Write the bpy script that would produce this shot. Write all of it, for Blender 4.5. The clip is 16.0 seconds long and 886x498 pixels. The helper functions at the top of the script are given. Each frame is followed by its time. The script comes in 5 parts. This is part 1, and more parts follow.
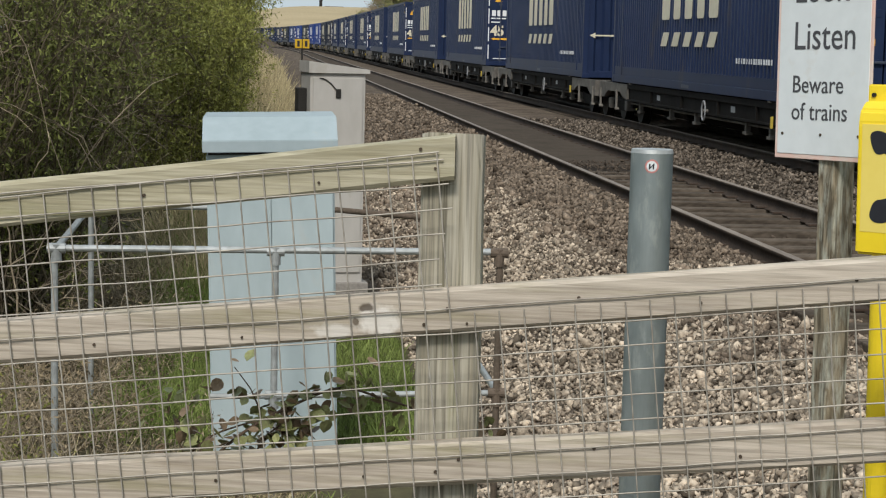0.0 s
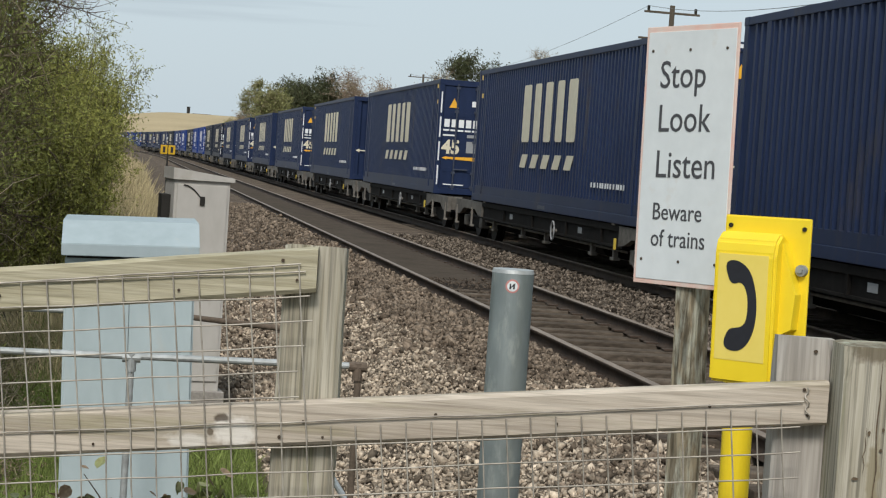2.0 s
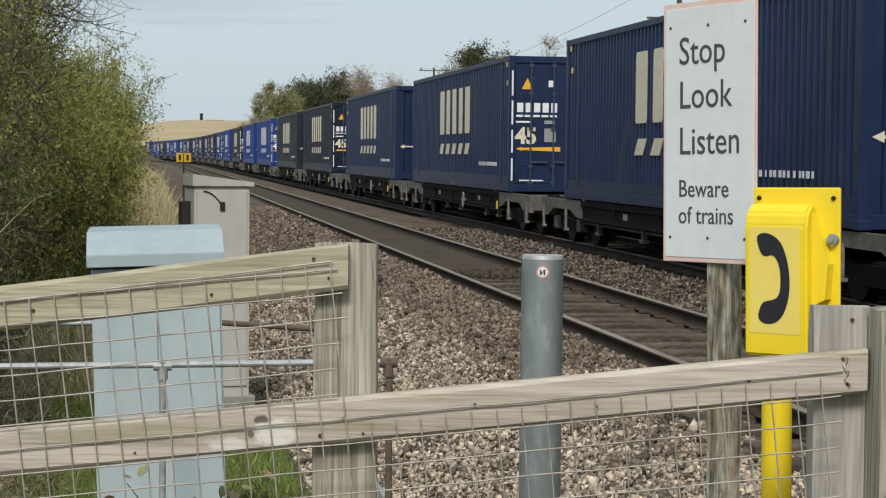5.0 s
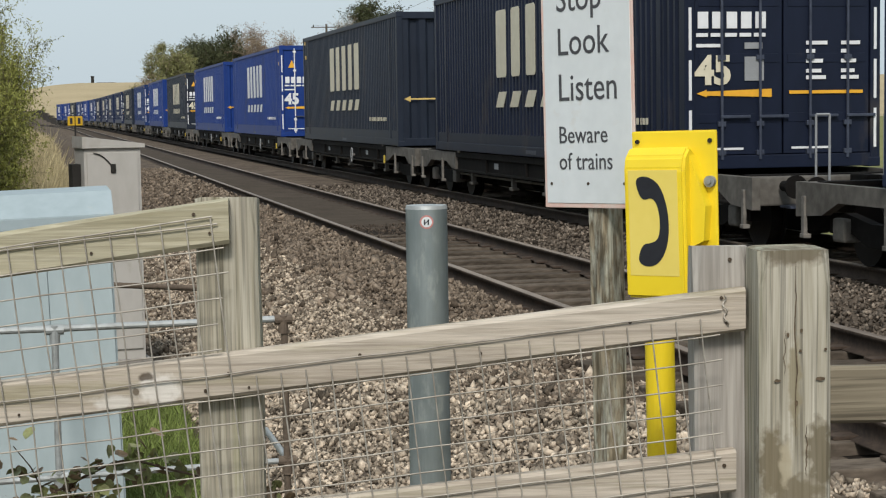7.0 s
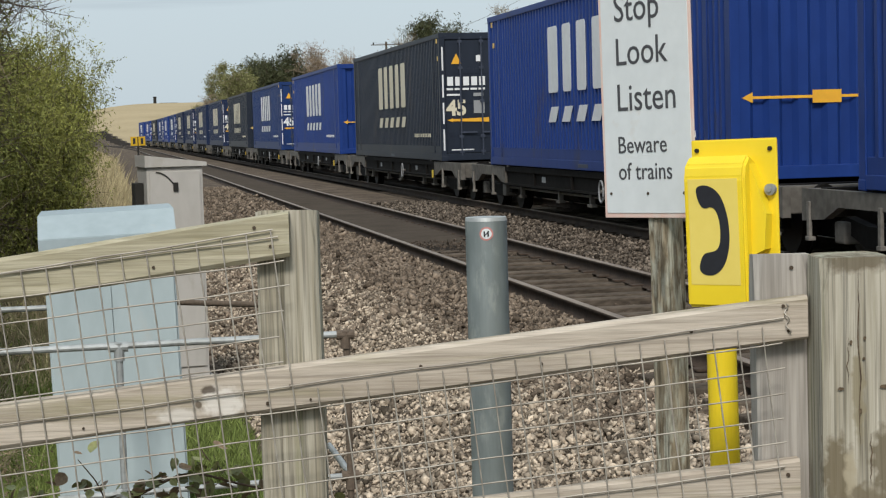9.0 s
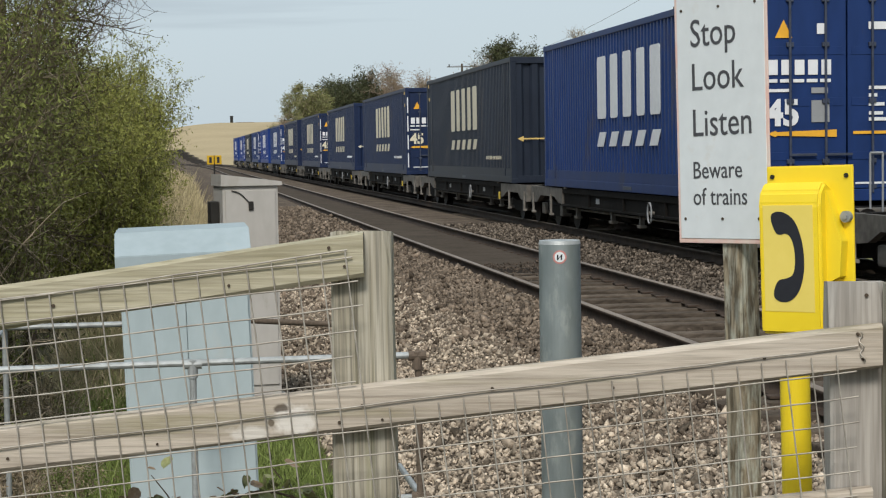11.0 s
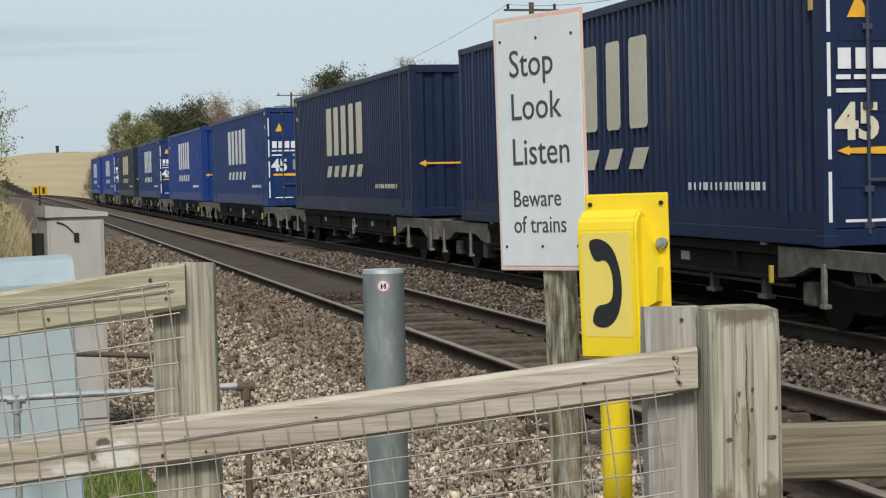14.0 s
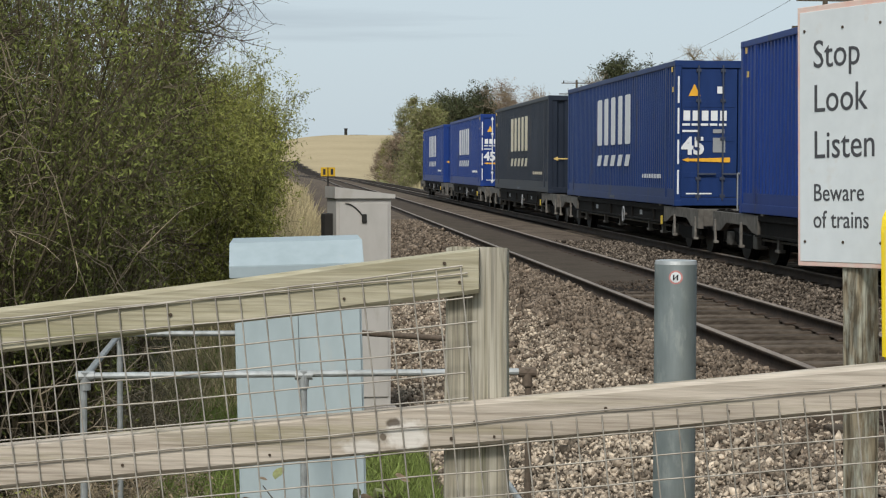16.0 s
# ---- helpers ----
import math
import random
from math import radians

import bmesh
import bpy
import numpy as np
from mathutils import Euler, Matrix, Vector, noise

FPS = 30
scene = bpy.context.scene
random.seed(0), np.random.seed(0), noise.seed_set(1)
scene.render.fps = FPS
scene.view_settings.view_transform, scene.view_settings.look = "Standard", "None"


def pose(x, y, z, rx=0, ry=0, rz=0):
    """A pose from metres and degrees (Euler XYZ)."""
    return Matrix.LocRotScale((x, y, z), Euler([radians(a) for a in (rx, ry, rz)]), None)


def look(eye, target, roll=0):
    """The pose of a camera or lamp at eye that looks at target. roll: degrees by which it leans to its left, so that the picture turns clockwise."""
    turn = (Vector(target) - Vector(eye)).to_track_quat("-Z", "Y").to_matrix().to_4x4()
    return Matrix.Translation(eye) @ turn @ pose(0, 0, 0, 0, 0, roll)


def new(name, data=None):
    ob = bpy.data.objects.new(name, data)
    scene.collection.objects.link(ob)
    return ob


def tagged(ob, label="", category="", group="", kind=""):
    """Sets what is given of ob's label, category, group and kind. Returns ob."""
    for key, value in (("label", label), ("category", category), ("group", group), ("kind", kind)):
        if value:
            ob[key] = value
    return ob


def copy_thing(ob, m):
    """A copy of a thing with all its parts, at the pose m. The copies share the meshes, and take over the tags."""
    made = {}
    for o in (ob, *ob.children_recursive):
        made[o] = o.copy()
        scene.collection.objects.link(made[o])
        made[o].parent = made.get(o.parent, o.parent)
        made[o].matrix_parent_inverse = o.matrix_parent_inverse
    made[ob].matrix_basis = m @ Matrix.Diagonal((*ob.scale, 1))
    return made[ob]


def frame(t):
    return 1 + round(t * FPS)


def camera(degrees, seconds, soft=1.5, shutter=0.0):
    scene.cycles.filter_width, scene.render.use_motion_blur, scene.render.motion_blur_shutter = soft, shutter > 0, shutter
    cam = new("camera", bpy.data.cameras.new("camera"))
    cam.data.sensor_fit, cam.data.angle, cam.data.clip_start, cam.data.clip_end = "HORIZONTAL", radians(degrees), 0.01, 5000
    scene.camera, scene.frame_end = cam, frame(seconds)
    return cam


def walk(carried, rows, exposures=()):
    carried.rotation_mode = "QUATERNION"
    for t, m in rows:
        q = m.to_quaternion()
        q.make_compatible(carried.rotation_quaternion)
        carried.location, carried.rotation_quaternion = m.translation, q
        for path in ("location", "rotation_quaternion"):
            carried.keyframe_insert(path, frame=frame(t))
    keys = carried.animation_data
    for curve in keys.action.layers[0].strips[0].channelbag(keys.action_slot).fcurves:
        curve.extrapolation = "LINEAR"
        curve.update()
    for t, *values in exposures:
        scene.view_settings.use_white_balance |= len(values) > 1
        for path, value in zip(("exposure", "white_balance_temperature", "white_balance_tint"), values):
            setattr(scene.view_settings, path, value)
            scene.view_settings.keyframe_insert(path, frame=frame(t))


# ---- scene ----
cam = camera(27.95, 16.0, soft=1.2)
ROWS = [
    # seconds, place, turn
    (0.0, -0.016, 0.064, 1.643, 83.355, -1.397, -5.698),
    (0.5, -0.023, 0.069, 1.641, 84.657, -4.122, -5.271),
    (1.0, -0.013, 0.069, 1.646, 86.288, -4.541, -6.649),
    (1.5, -0.024, 0.065, 1.642, 86.864, -3.917, -8.151),
    (2.0, -0.017, 0.060, 1.644, 87.231, -3.907, -9.990),
    (2.5, -0.012, 0.072, 1.642, 87.633, -3.003, -11.662),
    (3.0, -0.033, 0.075, 1.644, 87.867, -1.929, -10.725),
    (3.2, -0.042, 0.077, 1.645, 87.894, -1.728, -9.697),
    (5.3, -0.030, 0.068, 1.635, 86.855, -0.316, -9.795),
    (5.5, -0.024, 0.067, 1.633, 86.807, -0.240, -10.163),
    (6.0, -0.018, 0.057, 1.633, 86.455, 0.244, -10.509),
    (6.5, -0.013, 0.052, 1.634, 85.948, 0.808, -11.075),
    (7.0, -0.002, 0.051, 1.628, 85.541, 0.852, -12.851),
    (7.5, -0.000, 0.044, 1.630, 86.125, 0.114, -13.155),
    (8.0, -0.016, 0.060, 1.622, 87.013, -0.848, -10.972),
    (8.5, -0.008, 0.051, 1.623, 86.853, 0.676, -10.822),
    (9.0, 0.001, 0.046, 1.618, 86.102, 1.585, -10.911),
    (9.5, -0.002, 0.058, 1.621, 86.620, 0.252, -9.291),
    (9.7, -0.008, 0.055, 1.618, 86.868, -0.165, -8.751),
    (11.8, 0.001, 0.030, 1.623, 86.899, 1.348, -8.473),
    (12.0, -0.005, 0.031, 1.627, 87.068, 0.715, -8.679),
    (12.5, -0.014, 0.034, 1.619, 87.163, -0.961, -9.965),
    (13.0, 0.000, 0.025, 1.621, 87.431, 0.173, -11.690),
    (13.5, 0.009, 0.019, 1.621, 87.617, 1.226, -12.875),
    (14.0, 0.012, 0.007, 1.623, 87.661, 1.302, -13.960),
    (14.5, 0.000, 0.000, 1.630, 88.245, 0.310, -13.868),
    (15.0, -0.018, 0.024, 1.630, 88.485, -0.680, -10.051),
    (15.5, -0.051, 0.048, 1.630, 88.197, -1.152, -5.092),
    (16.0, -0.011, 0.045, 1.622, 87.367, -0.154, -4.898),
]
walk(cam, [(t, pose(*p)) for t, *p in ROWS])

# ---- world and light ----
SUN_EL, SUN_AZ = radians(44), radians(196)
world = bpy.data.worlds.new("overcast_sky")
scene.world = world
world.use_nodes = True
wn, wl = world.node_tree.nodes, world.node_tree.links
wn.clear()
w_out = wn.new("ShaderNodeOutputWorld")
w_bg = wn.new("ShaderNodeBackground")
w_sky = wn.new("ShaderNodeTexSky")
w_sky.sky_type = "NISHITA"
w_sky.sun_disc = False
w_sky.sun_elevation, w_sky.sun_rotation = SUN_EL, SUN_AZ
w_sky.dust_density = 3.0
w_scale = wn.new("ShaderNodeVectorMath")
w_scale.operation = "SCALE"
w_scale.inputs["Scale"].default_value = 0.10
w_geo = wn.new("ShaderNodeTexCoord")
w_map = wn.new("ShaderNodeMapping")
w_map.inputs["Scale"].default_value = (1.0, 1.0, 20.0)
w_noise = wn.new("ShaderNodeTexNoise")
w_noise.inputs["Scale"].default_value = 2.2
w_noise.inputs["Detail"].default_value = 5.0
w_ramp = wn.new("ShaderNodeValToRGB")
w_ramp.color_ramp.elements[0].position = 0.24
w_ramp.color_ramp.elements[0].color = (0.47, 0.55, 0.62, 1)
w_ramp.color_ramp.elements[1].position = 0.42
w_ramp.color_ramp.elements[1].color = (0.637, 0.745, 0.812, 1)
w_mix = wn.new("ShaderNodeMix")
w_mix.data_type = "RGBA"
w_mix.inputs["Factor"].default_value = 0.82
wl.new(w_sky.outputs[0], w_scale.inputs[0])
wl.new(w_geo.outputs["Generated"], w_map.inputs["Vector"])
wl.new(w_map.outputs[0], w_noise.inputs["Vector"])
wl.new(w_noise.outputs["Fac"], w_ramp.inputs[0])
wl.new(w_scale.outputs[0], w_mix.inputs["A"])
wl.new(w_ramp.outputs[0], w_mix.inputs["B"])
wl.new(w_mix.outputs["Result"], w_bg.inputs["Color"])
w_bg.inputs["Strength"].default_value = 1.0
wl.new(w_bg.outputs[0], w_out.inputs[0])
sun_data = bpy.data.lights.new("sun", "SUN")
sun_data.energy, sun_data.angle, sun_data.color = 2.75, radians(14), (1.0, 0.95, 0.88)
sun = new("sun", sun_data)
sun.matrix_world = look((-math.cos(SUN_EL) * 40 * 0.28, -math.cos(SUN_EL) * 40 * 0.96, math.sin(SUN_EL) * 40), (0, 0, 0))
scene.view_settings.exposure = 0.0

# ---- materials ----
def mat(name, base, alt=None, rough=0.7, metal=0.0, fine=60.0, coarse=4.0, bump=0.3, vary=0.0, dirt=None, dirt_amount=0.0, stretch=(1, 1, 1), depth=0.004, island=False, spec=0.22, crack=None, crack_dark=0.58, crack_bend=0.0, marks=()):
    """Colour varied by fine and coarse noise in metres, optional dirt, optional change from piece to piece."""
    m = bpy.data.materials.new(name)
    m.use_nodes = True
    n, l = m.node_tree.nodes, m.node_tree.links
    b = n["Principled BSDF"]
    alt = alt or tuple(c * 0.72 for c in base)
    tc = n.new("ShaderNodeTexCoord")
    mp = n.new("ShaderNodeMapping")
    mp.inputs["Scale"].default_value = stretch
    l.new(tc.outputs["Object"], mp.inputs["Vector"])
    f1 = n.new("ShaderNodeTexNoise")
    f1.inputs["Scale"].default_value, f1.inputs["Detail"].default_value = fine, 6.0
    f2 = n.new("ShaderNodeTexNoise")
    f2.inputs["Scale"].default_value, f2.inputs["Detail"].default_value = coarse, 3.0
    l.new(mp.outputs[0], f1.inputs["Vector"])
    l.new(mp.outputs[0], f2.inputs["Vector"])
    add = n.new("ShaderNodeMath")
    add.operation = "MULTIPLY_ADD"
    add.inputs[1].default_value = 0.5
    l.new(f1.outputs["Fac"], add.inputs[0])
    half = n.new("ShaderNodeMath")
    half.operation = "MULTIPLY"
    half.inputs[1].default_value = 0.5
    l.new(f2.outputs["Fac"], half.inputs[0])
    l.new(half.outputs[0], add.inputs[2])
    rp = n.new("ShaderNodeValToRGB")
    rp.color_ramp.elements[0].position, rp.color_ramp.elements[1].position = 0.36, 0.62
    rp.color_ramp.elements[0].color, rp.color_ramp.elements[1].color = (*alt, 1), (*base, 1)
    l.new(add.outputs[0], rp.inputs[0])
    col = rp.outputs[0]
    if vary:
        if island:
            rnd = n.new("ShaderNodeNewGeometry").outputs["Random Per Island"]
        else:
            rnd = n.new("ShaderNodeObjectInfo").outputs["Random"]
        mr = n.new("ShaderNodeMapRange")
        mr.inputs["To Min"].default_value, mr.inputs["To Max"].default_value = 1 - vary, 1 + vary
        l.new(rnd, mr.inputs[0])
        hs = n.new("ShaderNodeHueSaturation")
        l.new(mr.outputs[0], hs.inputs["Value"])
        l.new(col, hs.inputs["Color"])
        col = hs.outputs[0]
    if dirt:
        f3 = n.new("ShaderNodeTexNoise")
        f3.inputs["Scale"].default_value, f3.inputs["Detail"].default_value = coarse * 1.7, 8.0
        f3.inputs["Roughness"].default_value = 0.65
        l.new(mp.outputs[0], f3.inputs["Vector"])
        r3 = n.new("ShaderNodeMapRange")
        r3.inputs["From Min"].default_value, r3.inputs["From Max"].default_value = 0.62 - 0.3 * dirt_amount, 0.78 - 0.2 * dirt_amount
        l.new(f3.outputs["Fac"], r3.inputs[0])
        mx = n.new("ShaderNodeMix")
        mx.data_type = "RGBA"
        l.new(r3.outputs[0], mx.inputs["Factor"])
        l.new(col, mx.inputs["A"])
        mx.inputs["B"].default_value = (*dirt, 1)
        col = mx.outputs["Result"]
    if crack:
        cm = n.new("ShaderNodeMapping")
        cm.inputs["Scale"].default_value = crack
        l.new(tc.outputs["Object"], cm.inputs["Vector"])
        cn = n.new("ShaderNodeTexNoise")
        cn.inputs["Scale"].default_value, cn.inputs["Detail"].default_value, cn.inputs["Distortion"].default_value = 1.0, 4.0, crack_bend
        l.new(cm.outputs[0], cn.inputs["Vector"])
        cr = n.new("ShaderNodeMapRange")
        cr.inputs["From Min"].default_value, cr.inputs["From Max"].default_value = 0.38, 0.54
        cr.inputs["To Min"].default_value, cr.inputs["To Max"].default_value = crack_dark, 1.0
        l.new(cn.outputs["Fac"], cr.inputs[0])
        cx = n.new("ShaderNodeMix")
        cx.data_type, cx.blend_type = "RGBA", "MULTIPLY"
        cx.inputs["Factor"].default_value = 1.0
        l.new(col, cx.inputs["A"])
        l.new(cr.outputs[0], cx.inputs["B"])
        col = cx.outputs["Result"]
    for place, reach, tint in marks:
        # a soft blemish of its own shape: place and reach in metres
        mm = n.new("ShaderNodeMapping")
        mm.inputs["Location"].default_value = tuple(-p / r for p, r in zip(place, reach))
        mm.inputs["Scale"].default_value = tuple(1 / r for r in reach)
        l.new(tc.outputs["Object"], mm.inputs["Vector"])
        mn = n.new("ShaderNodeTexNoise")
        mn.inputs["Scale"].default_value, mn.inputs["Detail"].default_value = 45.0, 5.0
        l.new(tc.outputs["Object"], mn.inputs["Vector"])
        mo = n.new("ShaderNodeVectorMath")
        mo.operation = "MULTIPLY_ADD"
        mo.inputs[1].default_value, mo.inputs[2].default_value = (1.3, 1.3, 1.3), (-0.65, -0.65, -0.65)
        l.new(mn.outputs["Color"], mo.inputs[0])
        ma = n.new("ShaderNodeVectorMath")
        ma.operation = "ADD"
        l.new(mm.outputs[0], ma.inputs[0])
        l.new(mo.outputs[0], ma.inputs[1])
        mg = n.new("ShaderNodeTexGradient")
        mg.gradient_type = "SPHERICAL"
        l.new(ma.outputs[0], mg.inputs["Vector"])
        mr2 = n.new("ShaderNodeMapRange")
        mr2.inputs["From Min"].default_value, mr2.inputs["From Max"].default_value = 0.02, 0.40
        mr2.inputs["To Max"].default_value = 0.85
        l.new(mg.outputs["Fac"], mr2.inputs[0])
        mk = n.new("ShaderNodeMix")
        mk.data_type = "RGBA"
        l.new(mr2.outputs[0], mk.inputs["Factor"])
        l.new(col, mk.inputs["A"])
        mk.inputs["B"].default_value = (*tint, 1)
        col = mk.outputs["Result"]
    l.new(col, b.inputs["Base Color"])
    b.inputs["Specular IOR Level"].default_value = spec
    b.inputs["Roughness"].default_value, b.inputs["Metallic"].default_value = rough, metal
    if bump:
        bp = n.new("ShaderNodeBump")
        bp.inputs["Strength"].default_value, bp.inputs["Distance"].default_value = bump, depth
        l.new(add.outputs[0], bp.inputs["Height"])
        l.new(bp.outputs[0], b.inputs["Normal"])
    return m


WOOD = mat("weathered_rail_wood", (0.56, 0.495, 0.415), (0.36, 0.305, 0.245), rough=0.9, fine=75, coarse=9, stretch=(0.09, 1, 1.6), bump=0.9, crack=(3.4, 90, 170), crack_dark=0.80, crack_bend=0.9, dirt=(0.30, 0.27, 0.17), dirt_amount=0.38, spec=0.1)
WOOD_KNOTTY = mat("knotty_rail_wood", (0.56, 0.495, 0.415), (0.36, 0.305, 0.245), rough=0.9, fine=75, coarse=9, stretch=(0.09, 1, 1.6), bump=0.9, crack=(3.4, 90, 170), crack_dark=0.80, crack_bend=0.9, dirt=(0.30, 0.27, 0.17), dirt_amount=0.38, spec=0.1, marks=(((0.222, -0.022, 1.090), (0.055, 0.03, 0.036), (0.70, 0.665, 0.61)), ((0.135, -0.022, 1.062), (0.05, 0.03, 0.02), (0.62, 0.585, 0.53)), ((0.199, -0.022, 1.113), (0.019, 0.03, 0.011), (0.07, 0.05, 0.035)), ((0.178, -0.022, 1.084), (0.007, 0.03, 0.010), (0.11, 0.085, 0.06))))
WOOD_ALGAE = mat("algae_tinted_rail_wood", (0.49, 0.45, 0.335), (0.31, 0.28, 0.185), rough=0.9, fine=75, coarse=9, stretch=(0.09, 1, 1.6), bump=0.9, crack=(3.4, 90, 150), crack_dark=0.82, crack_bend=0.9, dirt=(0.27, 0.26, 0.13), dirt_amount=0.34, spec=0.1)
WOOD_POST = mat("weathered_post_wood", (0.54, 0.505, 0.42), (0.31, 0.28, 0.21), rough=0.9, fine=30, coarse=5, stretch=(3.6, 3.6, 0.16), bump=0.9, crack=(170, 90, 2.6), crack_dark=0.55, crack_bend=0.5, dirt=(0.24, 0.235, 0.12), dirt_amount=0.26, spec=0.1)
WOOD_GATE = mat("stained_gate_post_wood", (0.54, 0.505, 0.42), (0.31, 0.28, 0.21), rough=0.9, fine=30, coarse=5, stretch=(3.6, 3.6, 0.16), bump=0.9, crack=(170, 90, 2.6), crack_dark=0.55, crack_bend=0.5, dirt=(0.24, 0.235, 0.12), dirt_amount=0.26, spec=0.1, marks=(((1.425, -0.115, 0.925), (0.035, 0.06, 0.085), (0.16, 0.13, 0.08)), ((1.522, -0.115, 0.940), (0.036, 0.06, 0.090), (0.15, 0.125, 0.08)), ((1.475, -0.115, 0.860), (0.06, 0.06, 0.05), (0.17, 0.14, 0.09)), ((1.452, -0.115, 0.925), (0.016, 0.06, 0.05), (0.40, 0.35, 0.25)), ((1.47, -0.115, 1.340), (0.085, 0.06, 0.030), (0.15, 0.125, 0.085)), ((1.47, -0.115, 1.08), (0.016, 0.06, 0.12), (0.27, 0.235, 0.155))))
WOOD_GREY = mat("silvered_board_wood", (0.47, 0.44, 0.40), (0.30, 0.275, 0.245), rough=0.9, fine=30, coarse=6, stretch=(3.6, 3.6, 0.14), bump=0.7, crack=(120, 60, 3.0), crack_dark=0.82)
END_GRAIN = mat("dark_end_grain", (0.30, 0.265, 0.20), (0.11, 0.095, 0.065), rough=0.95, fine=45, coarse=14, bump=0.9, dirt=(0.40, 0.42, 0.33), dirt_amount=0.4)
WOOD_SIGN = mat("lichened_sign_post_wood", (0.37, 0.315, 0.225), (0.11, 0.088, 0.06), rough=0.95, fine=60, coarse=22, stretch=(1.5, 1.5, 0.35), bump=0.9, crack=(70, 60, 5.0), crack_dark=0.45, crack_bend=1.0, dirt=(0.47, 0.475, 0.40), dirt_amount=0.55, spec=0.05)
KNOT = mat("wood_knot", (0.15, 0.11, 0.07), (0.07, 0.05, 0.035), rough=0.9, fine=120, coarse=30)
WOOD_DARK = mat("damp_dark_wood", (0.28, 0.242, 0.175), (0.155, 0.13, 0.094), rough=0.9, fine=30, coarse=5, stretch=(0.10, 1, 1.6), bump=0.8, crack=(2.2, 60, 150))
NAIL = mat("rusty_nail", (0.10, 0.075, 0.055), rough=0.7, metal=0.4)
WIRE = mat("galvanised_wire", (0.50, 0.46, 0.40), (0.26, 0.235, 0.20), rough=0.55, metal=0.3, fine=30, bump=0.1)
GALV = mat("galvanised_steel", (0.33, 0.37, 0.37), (0.20, 0.235, 0.235), rough=0.5, metal=0.55, fine=22, coarse=9, bump=0.08, dirt=(0.46, 0.49, 0.47), dirt_amount=0.2, stretch=(1, 1, 0.35))
PIPE = mat("galvanised_pipe", (0.44, 0.46, 0.46), (0.28, 0.29, 0.28), rough=0.5, metal=0.45, fine=25, coarse=6, bump=0.1)
PIPE_RUST = mat("rusted_pipe", (0.17, 0.13, 0.10), (0.10, 0.08, 0.06), rough=0.8, metal=0.3)
SIGN_WHITE = mat("sign_white", (0.70, 0.735, 0.745), (0.64, 0.675, 0.685), rough=0.45, fine=25, coarse=5, bump=0.03, dirt=(0.62, 0.60, 0.56), dirt_amount=0.1)
SIGN_EDGE = mat("faded_red_border", (0.74, 0.47, 0.40), (0.70, 0.60, 0.54), rough=0.5, fine=30, coarse=9, bump=0.03)
INK = mat("dark_lettering", (0.085, 0.088, 0.095), (0.06, 0.06, 0.066), rough=0.5, bump=0)
YELLOW = mat("yellow_plastic", (0.88, 0.66, 0.025), (0.83, 0.61, 0.02), rough=0.38, spec=0.5, fine=12, coarse=5, bump=0.05, dirt=(0.70, 0.50, 0.03), dirt_amount=0.08)
PALE_YELLOW = mat("pale_yellow_label", (0.80, 0.64, 0.15), (0.77, 0.61, 0.13), rough=0.5, fine=40, bump=0.03)
BLACK = mat("black_print", (0.025, 0.027, 0.033), (0.02, 0.02, 0.025), rough=0.5, bump=0)
CAB_BLUE = mat("pale_blue_grey_paint", (0.40, 0.47, 0.485), (0.35, 0.415, 0.43), rough=0.55, fine=14, coarse=2, bump=0.04, dirt=(0.42, 0.44, 0.42), dirt_amount=0.1, stretch=(1, 1, 0.4))
CAB_LID = mat("pale_lid_paint", (0.35, 0.415, 0.44), (0.30, 0.36, 0.38), rough=0.55, fine=14, coarse=2, bump=0.04, dirt=(0.40, 0.41, 0.36), dirt_amount=0.15)
CAB_GREY = mat("light_grey_paint", (0.47, 0.45, 0.42), (0.41, 0.39, 0.36), rough=0.6, fine=12, coarse=2, bump=0.04, dirt=(0.34, 0.31, 0.26), dirt_amount=0.12, stretch=(1, 1, 0.4))
DARK = mat("dark_metal", (0.035, 0.033, 0.03), rough=0.7, metal=0.3)
RED = mat("red_print", (0.60, 0.27, 0.25), rough=0.5, bump=0)
CONCRETE = mat("concrete", (0.34, 0.32, 0.29), (0.24, 0.22, 0.20), rough=0.9, fine=40, coarse=4)
RAIL_RUST = mat("rail_side_rust", (0.075, 0.053, 0.039), (0.035, 0.026, 0.021), rough=0.85, fine=30, coarse=3)
RAIL_TOP = mat("rail_running_surface", (0.33, 0.265, 0.21), (0.19, 0.15, 0.12), rough=0.55, metal=0.45, fine=20, coarse=2, stretch=(1, 0.1, 1), bump=0.02)
SLEEPER = mat("grimy_sleeper", (0.14, 0.114, 0.09), (0.046, 0.037, 0.029), rough=0.95, spec=0.03, fine=26, coarse=3, vary=0.25, bump=0.5, stretch=(0.35, 1, 1))
STONE = mat("granite_ballast", (0.48, 0.40, 0.31), (0.16, 0.128, 0.098), rough=0.95, spec=0.05, fine=40, coarse=5, vary=0.75, island=True, bump=0.4)
STONE_BROWN = mat("rusty_brown_ballast", (0.25, 0.198, 0.15), (0.085, 0.066, 0.051), rough=0.95, spec=0.05, fine=40, coarse=5, vary=0.55, island=True, bump=0.4)
STONE_SOOT = mat("sooty_grey_ballast", (0.20, 0.165, 0.132), (0.06, 0.049, 0.04), rough=0.95, spec=0.05, fine=40, coarse=5, vary=0.75, island=True, bump=0.4)
STONE_DARK = mat("grimy_ballast", (0.12, 0.095, 0.075), (0.045, 0.036, 0.029), rough=0.95, spec=0.03, fine=40, coarse=4, vary=0.45, island=True, bump=0.4)

# ---- building helpers ----
rng = np.random.default_rng(7)


